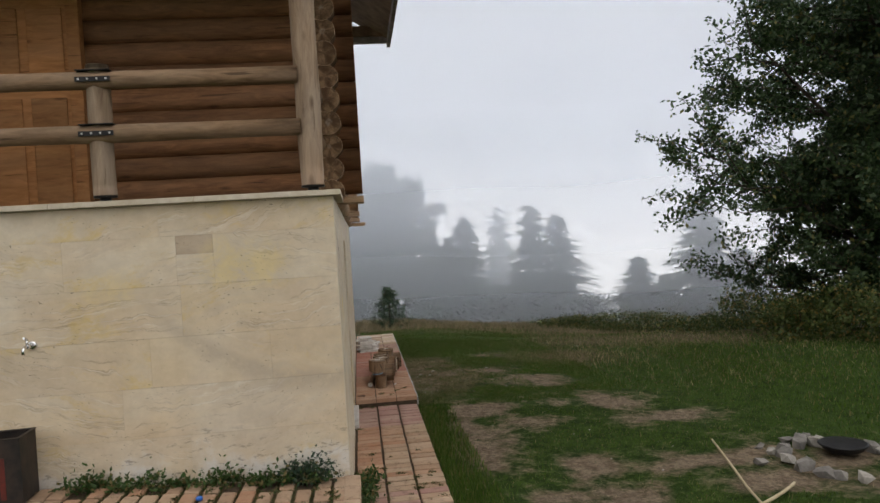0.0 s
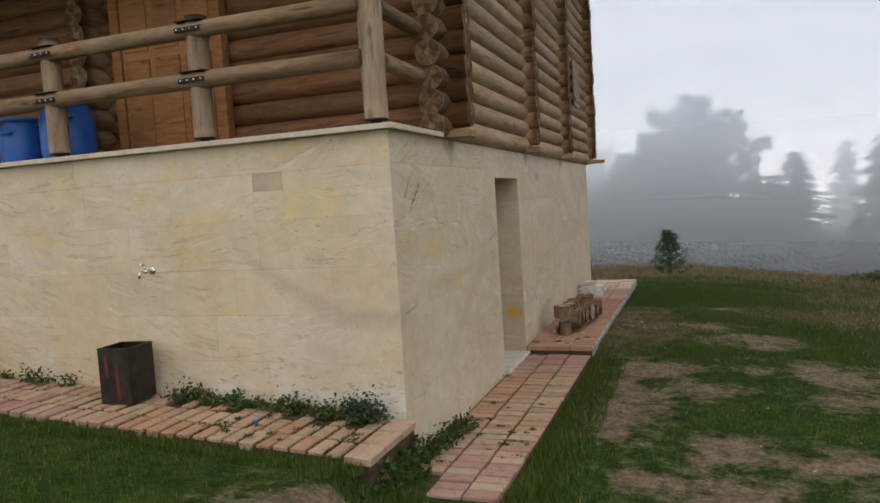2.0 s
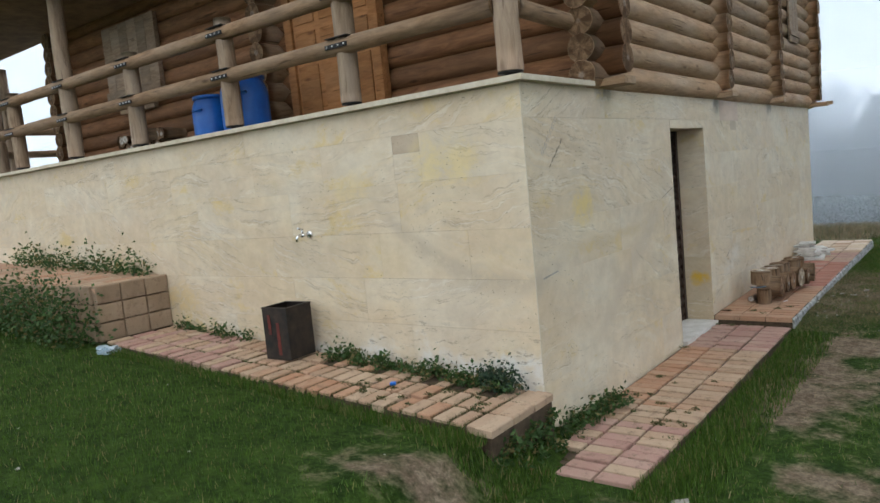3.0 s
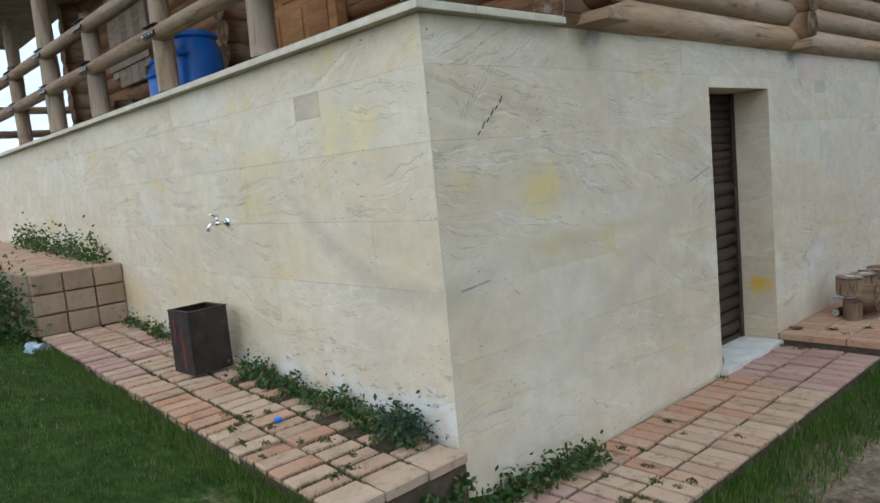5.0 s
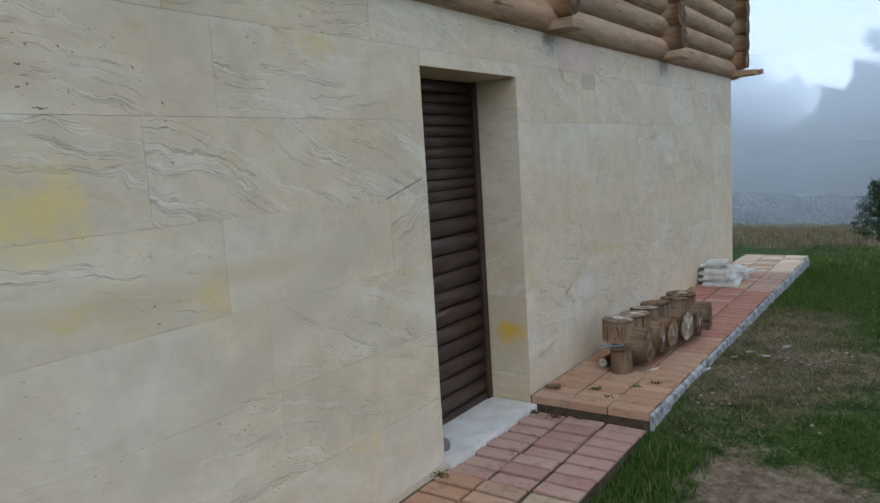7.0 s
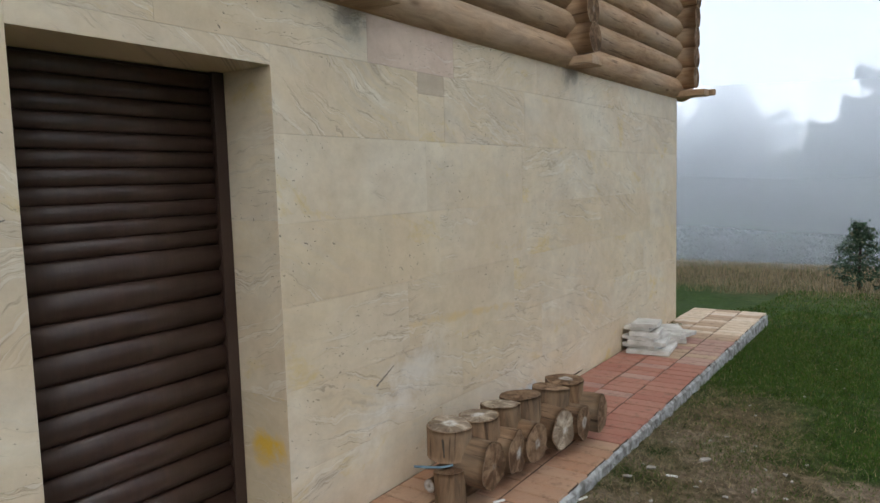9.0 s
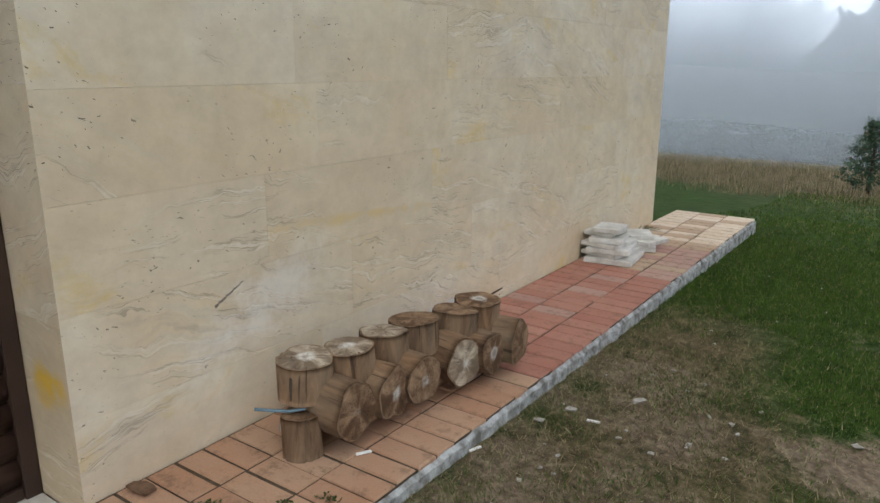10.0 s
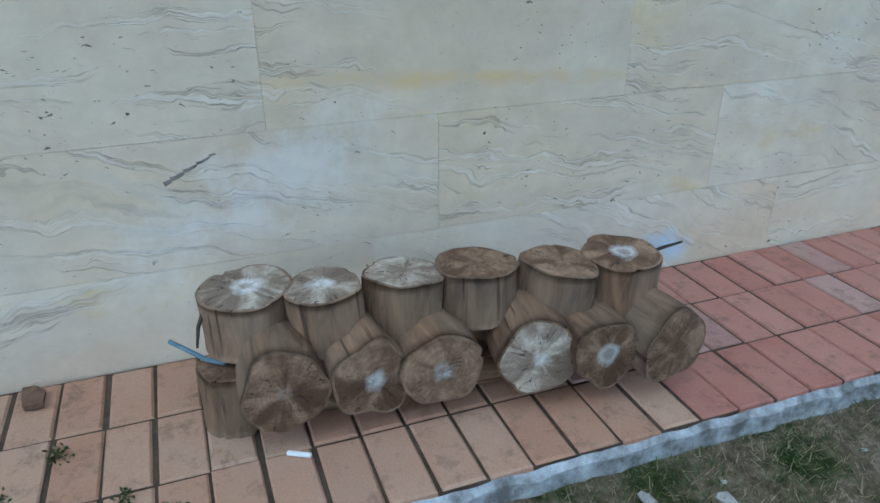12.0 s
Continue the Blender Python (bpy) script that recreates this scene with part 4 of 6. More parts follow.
for level, zz in enumerate((2.87, 3.24)):
    rail((-0.2, 0.10, zz), (-10.4, 0.10, zz + 0.03), 0.062, 60 + level)
    rail((-0.12, 0.2, zz - 0.01), (-0.12, 1.1, zz - 0.02), 0.06, 64 + level)
    rail((-10.5, 0.2, zz), (-10.5, 2.4, zz), 0.06, 66 + level)
    for x in (-1.57, -3.03, -4.6, -5.98, -7.4):
        clamp = thing("rail_clamp", "black metal strap with zinc bolts round the rail joint", "bracket", (x, 0.10, zz), 0, "rail clamps")
        strap = tube([(-0.10, -0.066, 0.0), (-0.05, -0.069, 0.0), (0.05, -0.069, 0.0), (0.10, -0.066, 0.0)], 0.004, 6)
        box(strap, -0.115, 0.115, -0.074, -0.066, -0.017, 0.017, 0.002)
        box(strap, -0.115, 0.115, -0.07, 0.09, 0.062, 0.068, 0.002)
        part("strap", strap, STRAP, clamp)
        for bx in (-0.09, -0.03, 0.03, 0.09):
            bolt = lathe([(0.008, 0), (0.008, 0.005), (0.004, 0.008)], 8)
            ob = part("bolt", bolt, BOLT, clamp)
            ob.matrix_basis = pose(bx, -0.074, 0, 90)


# ---- doors and boards of the log wall ----
def panel_door(name, label, x0, x1, z0, z1, y):
    door = thing(name, label, "door", ((x0 + x1) / 2, y, z0))
    w, h = x1 - x0, z1 - z0
    ob = part("leaf", a_box(-w / 2 + 0.1, w / 2 - 0.1, -0.02, 0.02, 0.0, h - 0.1, 0.003), BOARD, door)
    for sx in (-1, 1):
        part("frame_post", a_box(sx * (w / 2 - 0.05) - 0.05, sx * (w / 2 - 0.05) + 0.05, -0.05, 0.05, 0.0, h, 0.005), BOARD, door)
    part("frame_head", a_box(-w / 2 + 0.1, w / 2 - 0.1, -0.05, 0.05, h - 0.1, h, 0.005), BOARD, door)
    cols = 3
    pw = (w - 0.2) / cols
    for i in range(cols):
        for lo, hi in ((0.06, 0.62), (0.70, 0.94), (1.02, h - 0.2)):
            part("panel", a_box(-w / 2 + 0.1 + pw * i + 0.035, -w / 2 + 0.1 + pw * (i + 1) - 0.035, -0.032, -0.021, lo, hi, 0.008), BOARD, door)
    return door


panel_door("porch_door", "orange-brown panelled wooden porch door, closed", -3.2, -1.97, TOP + 0.035, 4.26, 1.04)
window_shutter = thing("window_shutter", "closed pale-brown boarded window shutter on the log wall", "shutter", (-6.1, 1.06, 3.0))
for i in range(6):
    part("board", a_box(-0.60 + 0.2 * i, -0.60 + 0.2 * i + 0.195, -0.03, 0.03, 0.12 if i in (0, 5) else 0.0, 1.1, 0.004), POST, window_shutter)
part("batten", a_box(-0.62, 0.62, -0.055, -0.031, 0.2, 0.3, 0.004), POST, window_shutter)
for i, (x, h) in enumerate(((-3.75, 0.55), (-4.0, 0.7))):
    ob = tagged(part("leaning_board", a_box(-0.12, 0.12, -0.015, 0.015, 0, h, 0.003), BOARD), "offcut board leaning on the log wall", "board")
    ob.matrix_basis = pose(x, 1.0, post_up - 0.008, -6, 0, 4)


def barrel(x, y, s, turn):
    b = thing("blue_barrel", "blue plastic barrel with a screw lid and moulded grips", "barrel", (x, y, post_up - 0.008), turn, "blue barrels")
    body = lathe([(0.17 * s, 0.0), (0.20 * s, 0.02 * s), (0.215 * s, 0.10 * s), (0.215 * s, 0.34 * s), (0.208 * s, 0.40 * s), (0.185 * s, 0.46 * s), (0.178 * s, 0.47 * s), (0.178 * s, 0.50 * s)], 28)
    part("body", body, BLUE, b)
    part("lid", lathe([(0.182 * s, 0.485 * s), (0.194 * s, 0.488 * s), (0.194 * s, 0.522 * s), (0.186 * s, 0.528 * s), (0.10 * s, 0.53 * s)], 28), BLUE, b)
    for a in (0, 180):
        g = tube([(-0.06 * s, -0.205 * s, 0.36 * s), (-0.045 * s, -0.245 * s, 0.35 * s), (0.045 * s, -0.245 * s, 0.35 * s), (0.06 * s, -0.205 * s, 0.36 * s)], 0.012 * s, 8)
        ob = part("grip", g, BLUE, b)
        ob.matrix_basis = pose(0, 0, 0, 0, 0, a)
    return b


barrel(-3.88, 0.52, 0.86, 10)
barrel(-3.28, 0.48, 1.05, 40)
for i in range(12):
    rng = random.Random(200 + i)
    ob = tagged(part("split_firewood", log_mesh("split_firewood", rng.uniform(0.28, 0.4), rng.uniform(0.05, 0.08), 210 + i, BARK, CUT_END, 6 + i % 3, 4, 0.12), None), "split firewood billet lying on the porch", "firewood", "porch firewood")
    ob.matrix_basis = pose(-4.75 - 0.13 * (i % 6) - 0.3 * (i // 9), 0.42 + 0.03 * (i % 4), post_up + 0.06 + 0.12 * (i // 6), 0, 0, 80 + rng.uniform(-25, 25))


# ---- paved paths ----
PATH_Z, UPPER_Z = 0.045, 0.13


def paved(name, label, x0, y0, nx_, ny_, px, py, height, mats, seed, lift=0.004, skip=(), gap=0.009):
    """Pavers in straight rows on a dark bed; height(x, y) is the level of their tops."""
    path = thing(name, label, "paved path", kind="structure")
    rng = random.Random(seed)
    kinds = {}
    for i in range(nx_):
        for j in range(ny_):
            if (i, j) in skip:
                continue
            x, y = x0 + px * (i + 0.5), y0 + py * (j + 0.5)
            mt = mats(x, y, rng)
            v = rng.randrange(3)
            if (mt.name, v) not in kinds:
                e = (0.004, 0.005, 0.006)[v]
                kinds[mt.name, v] = piece_mesh("paver", px - gap - 0.001 * v, py - gap - 0.0015 * v, 0.05, e, mt)
            ob = part("paver", kinds[mt.name, v], None, path)
            ob.matrix_basis = pose(x + rng.uniform(-0.003, 0.003), y + rng.uniform(-0.003, 0.003), height(x, y) - 0.05 + rng.uniform(-lift, lift), rng.uniform(-1, 1) * lift * 150, rng.uniform(-1, 1) * lift * 150, rng.uniform(-0.5, 0.5))
    return path


def lower_mat(x, y, rng):
    if y > 2.6:
        return PAVER_PINK
    if y < 0.5:
        return rng.choice((PAVER_PINK, PAVER_PINK, PAVER_TAN))
    if x < 0.27:
        return PAVER_ORANGE if y > 1.0 else PAVER_TAN
    return PAVER_TAN if rng.random() < 0.85 else PAVER_ORANGE


def upper_mat(x, y, rng):
    if y < (5.35 if x > 0.5 else 5.05):
        return PAVER_ORANGE
    if y < 7.3:
        return PAVER_RED if rng.random() < 0.85 else PAVER_PINK
    if y < 8.4:
        return rng.choice((PAVER_PINK, PAVER_TAN))
    return rng.choice((PAVER_PALE, PAVER_PALE, PAVER_TAN))


lower_path = paved("lower_path", "worn pink and tan paver path beside the wall", 0.02, -0.43, 3, 33, 0.243, 0.12, lambda x, y: PATH_Z + 0.012 * ramp01(1, -0.4, y), lower_mat, 5, 0.006, {(0, 0), (0, 1), (0, 2)}, 0.018)
part("bed", a_box(0.005, 0.745, -0.42, 3.54, -0.25, PATH_Z - 0.017), BEDDING, lower_path)
upper_path = paved("upper_path", "orange and red paver path raised on a rough concrete edge", 0.008, 3.545, 3, 52, 0.2487, 0.1172, lambda x, y: UPPER_Z, upper_mat, 6, 0.0015, (), 0.008)
part("bed", a_box(0.004, 0.749, 3.555, 9.63, -0.3, UPPER_Z - 0.007), BEDDING, upper_path)
edge = bmesh.new()
rows_e = []
for i in range(244):
    yy = 3.56 + 0.025 * i
    rag = noise.noise((yy * 9.0, 0.0, 2.0)) + 0.6 * noise.noise((yy * 31.0, 5.0, 2.0))
    out = 0.768 + 0.016 * rag
    high = UPPER_Z - 0.014 + 0.008 * noise.noise((yy * 14.0, 8.0, 0.0))
    rows_e.append([edge.verts.new(p) for p in ((0.7505, yy, -0.3), (0.7505, yy, high), (out, yy, high - 0.012 - 0.012 * abs(rag)), (out + 0.012, yy, -0.3))])
for a, c in zip(rows_e, rows_e[1:]):
    for k in range(3):
        edge.faces.new((a[k], a[k + 1], c[k + 1], c[k]))
edge.faces.new(rows_e[0])
edge.faces.new(rows_e[-1][::-1])
bmesh.ops.recalc_face_normals(edge, faces=edge.faces)
part("concrete_edge", edge, CONCRETE, upper_path, "rough crumbling concrete edge")


def front_height(x, y):
    return 0.385 + 0.057 * max(0.0, -x) - 0.0


front_path = thing("front_path", "tan paver path with weeds along the front wall", "paved path", kind="structure")
rng = random.Random(8)
front_meshes = {}
for i in range(34):
    for j in range(3):
        x, y = 0.0 - 0.122 * (i + 0.5), -0.745 + 0.243 * (j + 0.5)
        if j == 2 and 1 < i < 15 and rng.random() < 0.55:
            continue
        mt = rng.choice((PAVER_PINK, PAVER_PINK, PAVER_TAN)) if x < -2.4 else rng.choice((PAVER_TAN, PAVER_TAN, PAVER_ORANGE))
        v = rng.randrange(3)
        if (mt.name, v) not in front_meshes:
            front_meshes[mt.name, v] = piece_mesh("paver", 0.100 - 0.003 * v, 0.224 - 0.004 * v, 0.05, (0.006, 0.008, 0.010)[v], mt)
        ob = part("paver", front_meshes[mt.name, v], None, front_path)
        ob.matrix_basis = pose(x + rng.uniform(-0.004, 0.004), y + rng.uniform(-0.003, 0.003), front_height(x, y) - 0.05 + rng.uniform(-0.006, 0.006), rng.uniform(-0.7, 0.7), 3.2 + rng.uniform(-0.6, 0.6), rng.uniform(-0.7, 0.7))
bed = mesh_of("bed", [(x, y, z) for x in (-0.005, -4.15) for y in (-0.735, -0.003) for z in (-0.2, front_height(x, 0) - 0.024)],
              [(0, 1, 3, 2), (4, 6, 7, 5), (0, 4, 5, 1), (2, 3, 7, 6), (1, 5, 7, 3), (0, 2, 6, 4)], BEDDING)
part("bed", bed, None, front_path)
part("edge_block", a_box(-0.05, 0.06, -0.73, -0.02, -0.2, 0.335, 0.012), BEDDING, front_path, "dirty crumbling end of the path")
for j in range(3):
    ob = part("paver", piece_mesh("paver", 0.115, 0.232, 0.05, 0.008, PAVER_TAN), None, front_path)
    ob.matrix_basis = pose(0.012, -0.745 + 0.243 * (j + 0.5), 0.337, 0, 3, 1)

# raised terrace with a block face at the end of the front path
terrace = thing("terrace", "raised paved terrace faced with tan blocks", "terrace", kind="structure")
part("fill", a_box(-11.0, -4.27, -0.70, -0.003, 0.2, 1.06), BEDDING, terrace)
block = piece_mesh("block", 0.236, 0.166, 0.06, 0.008, PAVER_BROWN)
for j in range(3):
    for k in range(3):
        ob = part("block", block, None, terrace)
        ob.matrix_basis = Matrix(((0, 0, 1, -4.272), (1, 0, 0, -0.125 - 0.246 * j), (0, 1, 0, 0.69 + 0.176 * k), (0, 0, 0, 1)))
for i in range(50):
    for k in range(3):
        if i < 22:
            ob = part("block", block, None, terrace)
            ob.matrix_basis = Matrix(((1, 0, 0, -4.40 - 0.246 * i), (0, 0, -1, -0.70), (0, 1, 0, 0.69 + 0.176 * k), (0, 0, 0, 1)))
rng = random.Random(18)
top_pavers = [piece_mesh("paver", 0.110, 0.235, 0.05, 0.007, mt) for mt in (PAVER_TAN, PAVER_ORANGE, PAVER_TAN)]
for i in range(46):
    for j in range(3):
        ob = part("paver", rng.choice(top_pavers), None, terrace)
        ob.matrix_basis = pose(-4.275 - 0.122 * i, -0.125 - 0.246 * j, 1.07 + rng.uniform(-0.005, 0.005) + 0.035 * min(i * 0.122, 8), rng.uniform(-1, 1), 2, rng.uniform(-1, 1))
part("bank", mesh_of("bank", [(x, y, z) for x in (-4.3, -11.0) for y in (-0.66, -0.005) for z in (0.9, 1.085 + 0.035 * (-4.3 - x))],
     [(0, 1, 3, 2), (4, 6, 7, 5), (0, 4, 5, 1), (2, 3, 7, 6), (1, 5, 7, 3), (0, 2, 6, 4)], BEDDING), None, terrace)


# ---- sawn logs stacked on the upper path ----
def sawn_log_mesh(name, length, r, seed, side, end):
    """A short log along +x: lobed, not quite round, split by drying cracks that open towards the rim; sawn ends a little uneven."""
    rng = random.Random(seed * 7 + 1)
    seg, rings, caps = 48, 7, (0.93, 0.62, 0.3)
    off = rng.uniform(0, 90)
    splits = [(rng.uniform(0, 2 * math.pi), rng.uniform(0.05, 0.22), rng.uniform(0.05, 0.11)) for i in range(rng.choice((2, 3, 4)))]
    lobes = [(k, rng.uniform(0, 6.3), rng.uniform(0.02, 0.065)) for k in (2, 3, 5)]

    def radius(a, x):
        k = 1 + sum(g * math.cos(n * a + p) for n, p, g in lobes)
        k += 0.08 * noise.noise((x * 5.0 + off, math.cos(a) * 1.6, math.sin(a) * 1.6)) + 0.025 * noise.noise((x * 3.0, a * 6.0, off))
        for c, deep, wide in splits:
            d = abs((a - c + math.pi) % (2 * math.pi) - math.pi)
            k -= deep * max(0.0, 1 - d / wide) * (0.6 + 0.5 * noise.noise((x * 9.0, c, off)))
        return r * k

    v, f, flags = [], [], []
    for i in range(rings + 1):
        x = length * i / rings
        for j in range(seg):
            a = 2 * math.pi * j / seg
            k = radius(a, x)
            v.append((x, math.cos(a) * k, math.sin(a) * k))
    for i in range(rings):
        for j in range(seg):
            k = (j + 1) % seg
            f.append((i * seg + j, i * seg + k, (i + 1) * seg + k, (i + 1) * seg + j))
            flags.append(0)
    for first, out in ((0, -1), (rings * seg, 1)):
        prev = list(range(first, first + seg))
        x0 = 0.0 if out < 0 else length
        for c, share in enumerate(caps):
            base = len(v)
            for j in range(seg):
                p = v[first + j]
                bulge = 0.004 if c else 0.002
                v.append((x0 + out * (bulge + 0.004 * noise.noise((p[1] * share * 30, p[2] * share * 30, off + out))), p[1] * share, p[2] * share))
            ring = list(range(base, base + seg))
            for j in range(seg):
                k = (j + 1) % seg
                q = (prev[j], ring[j], ring[k], prev[k])
                f.append(q[::-1] if out < 0 else q)
                flags.append(1 if c else 0)
            prev = ring
        v.append((x0 + out * 0.004, 0, 0))
        for j in range(seg):
            q = (prev[j], len(v) - 1, prev[(j + 1) % seg])
            f.append(q[::-1] if out < 0 else q)
            flags.append(1)
    me = mesh_of(name, v, f, side, end)
    me.polygons.foreach_set("material_index", flags)
    me.polygons.foreach_set("use_smooth", [True] * len(flags))
    return me


def sawn_log(at, length, r, seed, end, upright=False, turn=0.0, tilt=0.0, label="short sawn log with a cracked grey end"):
    me = sawn_log_mesh("sawn_log", length, r * 1.03, seed, BARK, end)
    ob = tagged(part("sawn_log", me, None), label, "log", "sawn logs stacked by the wall")
    ob.matrix_basis = pose(*at, 0, 0, turn) @ (pose(0, 0, 0, 0, -90 + tilt, 0) if upright else pose(0, 0, 0, seed * 40, tilt, 0))
    return ob


U = UPPER_Z
for i, (x, ln) in enumerate(((0.20, 1.12), (0.36, 1.12))):
    ob = tagged(part("support_pole", log_mesh("support_pole", ln, 0.034, 350 + i, BARK, CUT_END, 10, 6, 0.08), None), "thin pole lying under the stacked logs", "pole", "poles under the log stack")
    ob.matrix_basis = pose(x, 4.25, U + 0.036, 0, 0, 90 - 5)
for i, (x1, y, r, end, ln) in enumerate(((0.515, 4.325, 0.103, CUT_END, 0.24), (0.53, 4.505, 0.097, CUT_END, 0.24), (0.55, 4.695, 0.098, CUT_END, 0.25),
                                         (0.59, 4.92, 0.098, CUT_WHITE, 0.27), (0.625, 5.085, 0.092, CUT_END, 0.27), (0.66, 5.265, 0.096, CUT_END, 0.28))):
    sawn_log((x1 - ln, y + (0, 0, 0, 0.05, 0, -0.03)[i], U + 0.072 + r), ln, r, 300 + i, end, turn=(-2, 3, -3, -11, 1, 6)[i], label="short sawn log lying with its cut end outward")
for i, (x, y, r, end, h) in enumerate(((0.30, 4.275, 0.104, CUT_WHITE, 0.145), (0.365, 4.452, 0.093, CUT_WHITE, 0.145), (0.37, 4.64, 0.096, CUT_WHITE, 0.14),
                                       (0.385, 4.835, 0.099, CUT_END, 0.14), (0.445, 5.03, 0.096, CUT_END, 0.145), (0.455, 5.218, 0.098, CUT_END, 0.14))):
    sawn_log((x, y, 0.478 - h), h, r, 320 + i, end, True, turn=i * 63, tilt=(3, -3, 5, 2, -6, 3)[i], label="short round log standing on end on the stack")
sawn_log((0.345, 4.205, U + 0.001), 0.165, 0.07, 341, CUT_END, True, turn=20, tilt=0, label="pale half-rotten log standing under the stack")
strap_ob = tagged(part("loose_strap", tube([(0.24, 4.08, U + 0.20), (0.28, 4.12, U + 0.19), (0.33, 4.16, U + 0.185), (0.37, 4.20, U + 0.19)], 0.006, 6), HOSE), "loose grey-blue strap end sticking out of the stack", "strap")
tagged(part("twig", tube([(0.42, 5.30, U + 0.30), (0.46, 5.34, U + 0.34), (0.50, 5.37, U + 0.37)], [0.006, 0.005, 0.003], 6), TRUNK), "dark broken twig poking out of the stack", "twig")
tagged(part("twig", tube([(0.33, 4.178, U + 0.33), (0.35, 4.155, U + 0.29), (0.36, 4.145, U + 0.24)], [0.006, 0.005, 0.003], 6), TRUNK), "dark peeling bark strip on the stack", "twig")

# ---- stacked marble offcuts ----
rng = random.Random(77)
for i, (x, y, w, d, zz, t, turn) in enumerate(((0.20, 7.52, 0.34, 0.42, 0.0, 0.035, 3), (0.20, 7.50, 0.30, 0.38, 0.037, 0.03, -4), (0.17, 7.50, 0.31, 0.36, 0.069, 0.035, 5), (0.20, 7.53, 0.28, 0.33, 0.106, 0.03, -3),
                                               (0.16, 7.50, 0.24, 0.28, 0.138, 0.035, 4), (0.15, 7.49, 0.22, 0.26, 0.175, 0.03, -2), (0.15, 7.50, 0.21, 0.25, 0.207, 0.032, 3),
                                               (0.27, 7.98, 0.24, 0.34, 0.0, 0.04, 8), (0.28, 7.97, 0.22, 0.28, 0.042, 0.035, -6), (0.25, 7.94, 0.2, 0.26, 0.079, 0.03, 12))):
    bm = a_box(-w / 2, w / 2, -d / 2, d / 2, 0, t, 0.005)
    for vert in bm.verts:
        vert.co.x += 0.012 * noise.noise(vert.co * 9 + Vector((i, 0, 0)))
        vert.co.y += 0.015 * noise.noise(vert.co * 8 + Vector((0, i, 0)))
    ob = tagged(part("marble_offcut", bm, MARBLE_OFFCUT), "white marble offcut lying in a low stack", "stone slab", "stacked marble offcuts")
    ob.matrix_basis = pose(x + (0.025, -0.015, 0.03, -0.02)[i % 4], y + (-0.02, 0.03, 0.0, -0.03)[i % 4], U + 0.004 + zz, 0, 0, turn * 2.2)

# ---- tin bin, tap, small things by the walls ----
bin_z = front_height(-2.15, -0.2) + 0.006
tin = thing("tin_bin", "rusty dark square tin with streaks of red paint", "bin", (-2.16, -0.245, bin_z), 4)
shell = bmesh.new()
s, h = 0.135, 0.41
for a, c, d, e in ((-s, s, -s, -s + 0.006), (-s, s, s - 0.006, s), (-s, -s + 0.006, -s + 0.006, s - 0.006), (s - 0.006, s, -s + 0.006, s - 0.006)):
    box(shell, a, c, d, e, 0.004, h)
box(shell, -s + 0.006, s - 0.006, -s + 0.006, s - 0.006, 0.004, 0.012)
for vert in shell.verts:
    k = 0.006 * noise.noise(vert.co * 9)
    vert.co += Vector((k, -k, 0))
part("shell", shell, TIN, tin)
rim = bmesh.new()
for a, c, d, e in ((-s - 0.005, s + 0.005, -s - 0.005, -s + 0.02), (-s - 0.005, s + 0.005, s - 0.02, s + 0.005), (-s - 0.005, -s + 0.02, -s + 0.02, s - 0.02), (s - 0.02, s + 0.005, -s + 0.02, s - 0.02)):
    box(rim, a, c, d, e, h, h + 0.008, 0.002)
part("rim", rim, TIN, tin)
part("paint_streak", a_box(0.01, 0.042, -s - 0.004, -s - 0.0005, 0.04, 0.30), RED_PAINT, tin, "faded red paint streak")
part("paint_streak", a_box(-0.08, -0.05, -s - 0.004, -s - 0.0005, 0.2, 0.36), RED_PAINT, tin, "faded red paint streak")

tap = thing("wall_tap", "chrome garden tap on the stone wall", "tap", (-2.06, 0.0, 1.462))
part("flange", lathe([(0.032, 0.0), (0.032, 0.006), (0.02, 0.014)], 18), CHROME, tap).matrix_basis = pose(0, 0, 0, 90)
part("pipe", tube([(0, -0.012, 0), (0, -0.05, 0.0), (0, -0.085, 0.0)], [0.012, 0.013, 0.015], 12), CHROME, tap)
part("spout", tube([(0, -0.08, 0.0), (0, -0.115, 0.0), (0, -0.135, -0.012), (0, -0.14, -0.045)], [0.013, 0.012, 0.011, 0.012], 12), CHROME, tap)
part("stem", tube([(0, -0.075, 0.01), (0, -0.075, 0.045)], 0.009, 10), CHROME, tap)
part("lever", tube([(-0.005, -0.07, 0.047), (0.0, -0.09, 0.055), (0.002, -0.12, 0.062)], [0.011, 0.009, 0.008], 8), CHROME, tap)


# writing and marks on the stone, as plain strokes
def stroke(name, label, material_, rows):
    marks = thing(name, label, "writing")
    for y0, z0, y1, z1, w in rows:
        bm = bmesh.new()
        d = Vector((0, y1 - y0, z1 - z0))
        n = Vector((0, -d.z, d.y)).normalized() * w / 2
        a, c = Vector((0.0022, y0, z0)), Vector((0.0022, y1, z1))
        f = [a - n, c - n * 0.7, c + n * 0.7, a + n]
        lo = [bm.verts.new(p) for p in f]
        hi = [bm.verts.new(p + Vector((0.0008, 0, 0))) for p in f]
        bm.faces.new(hi)
        for i in range(4):
            bm.faces.new((lo[i], lo[(i + 1) % 4], hi[(i + 1) % 4], hi[i]))
        part("stroke", bm, material_, marks)
    return marks


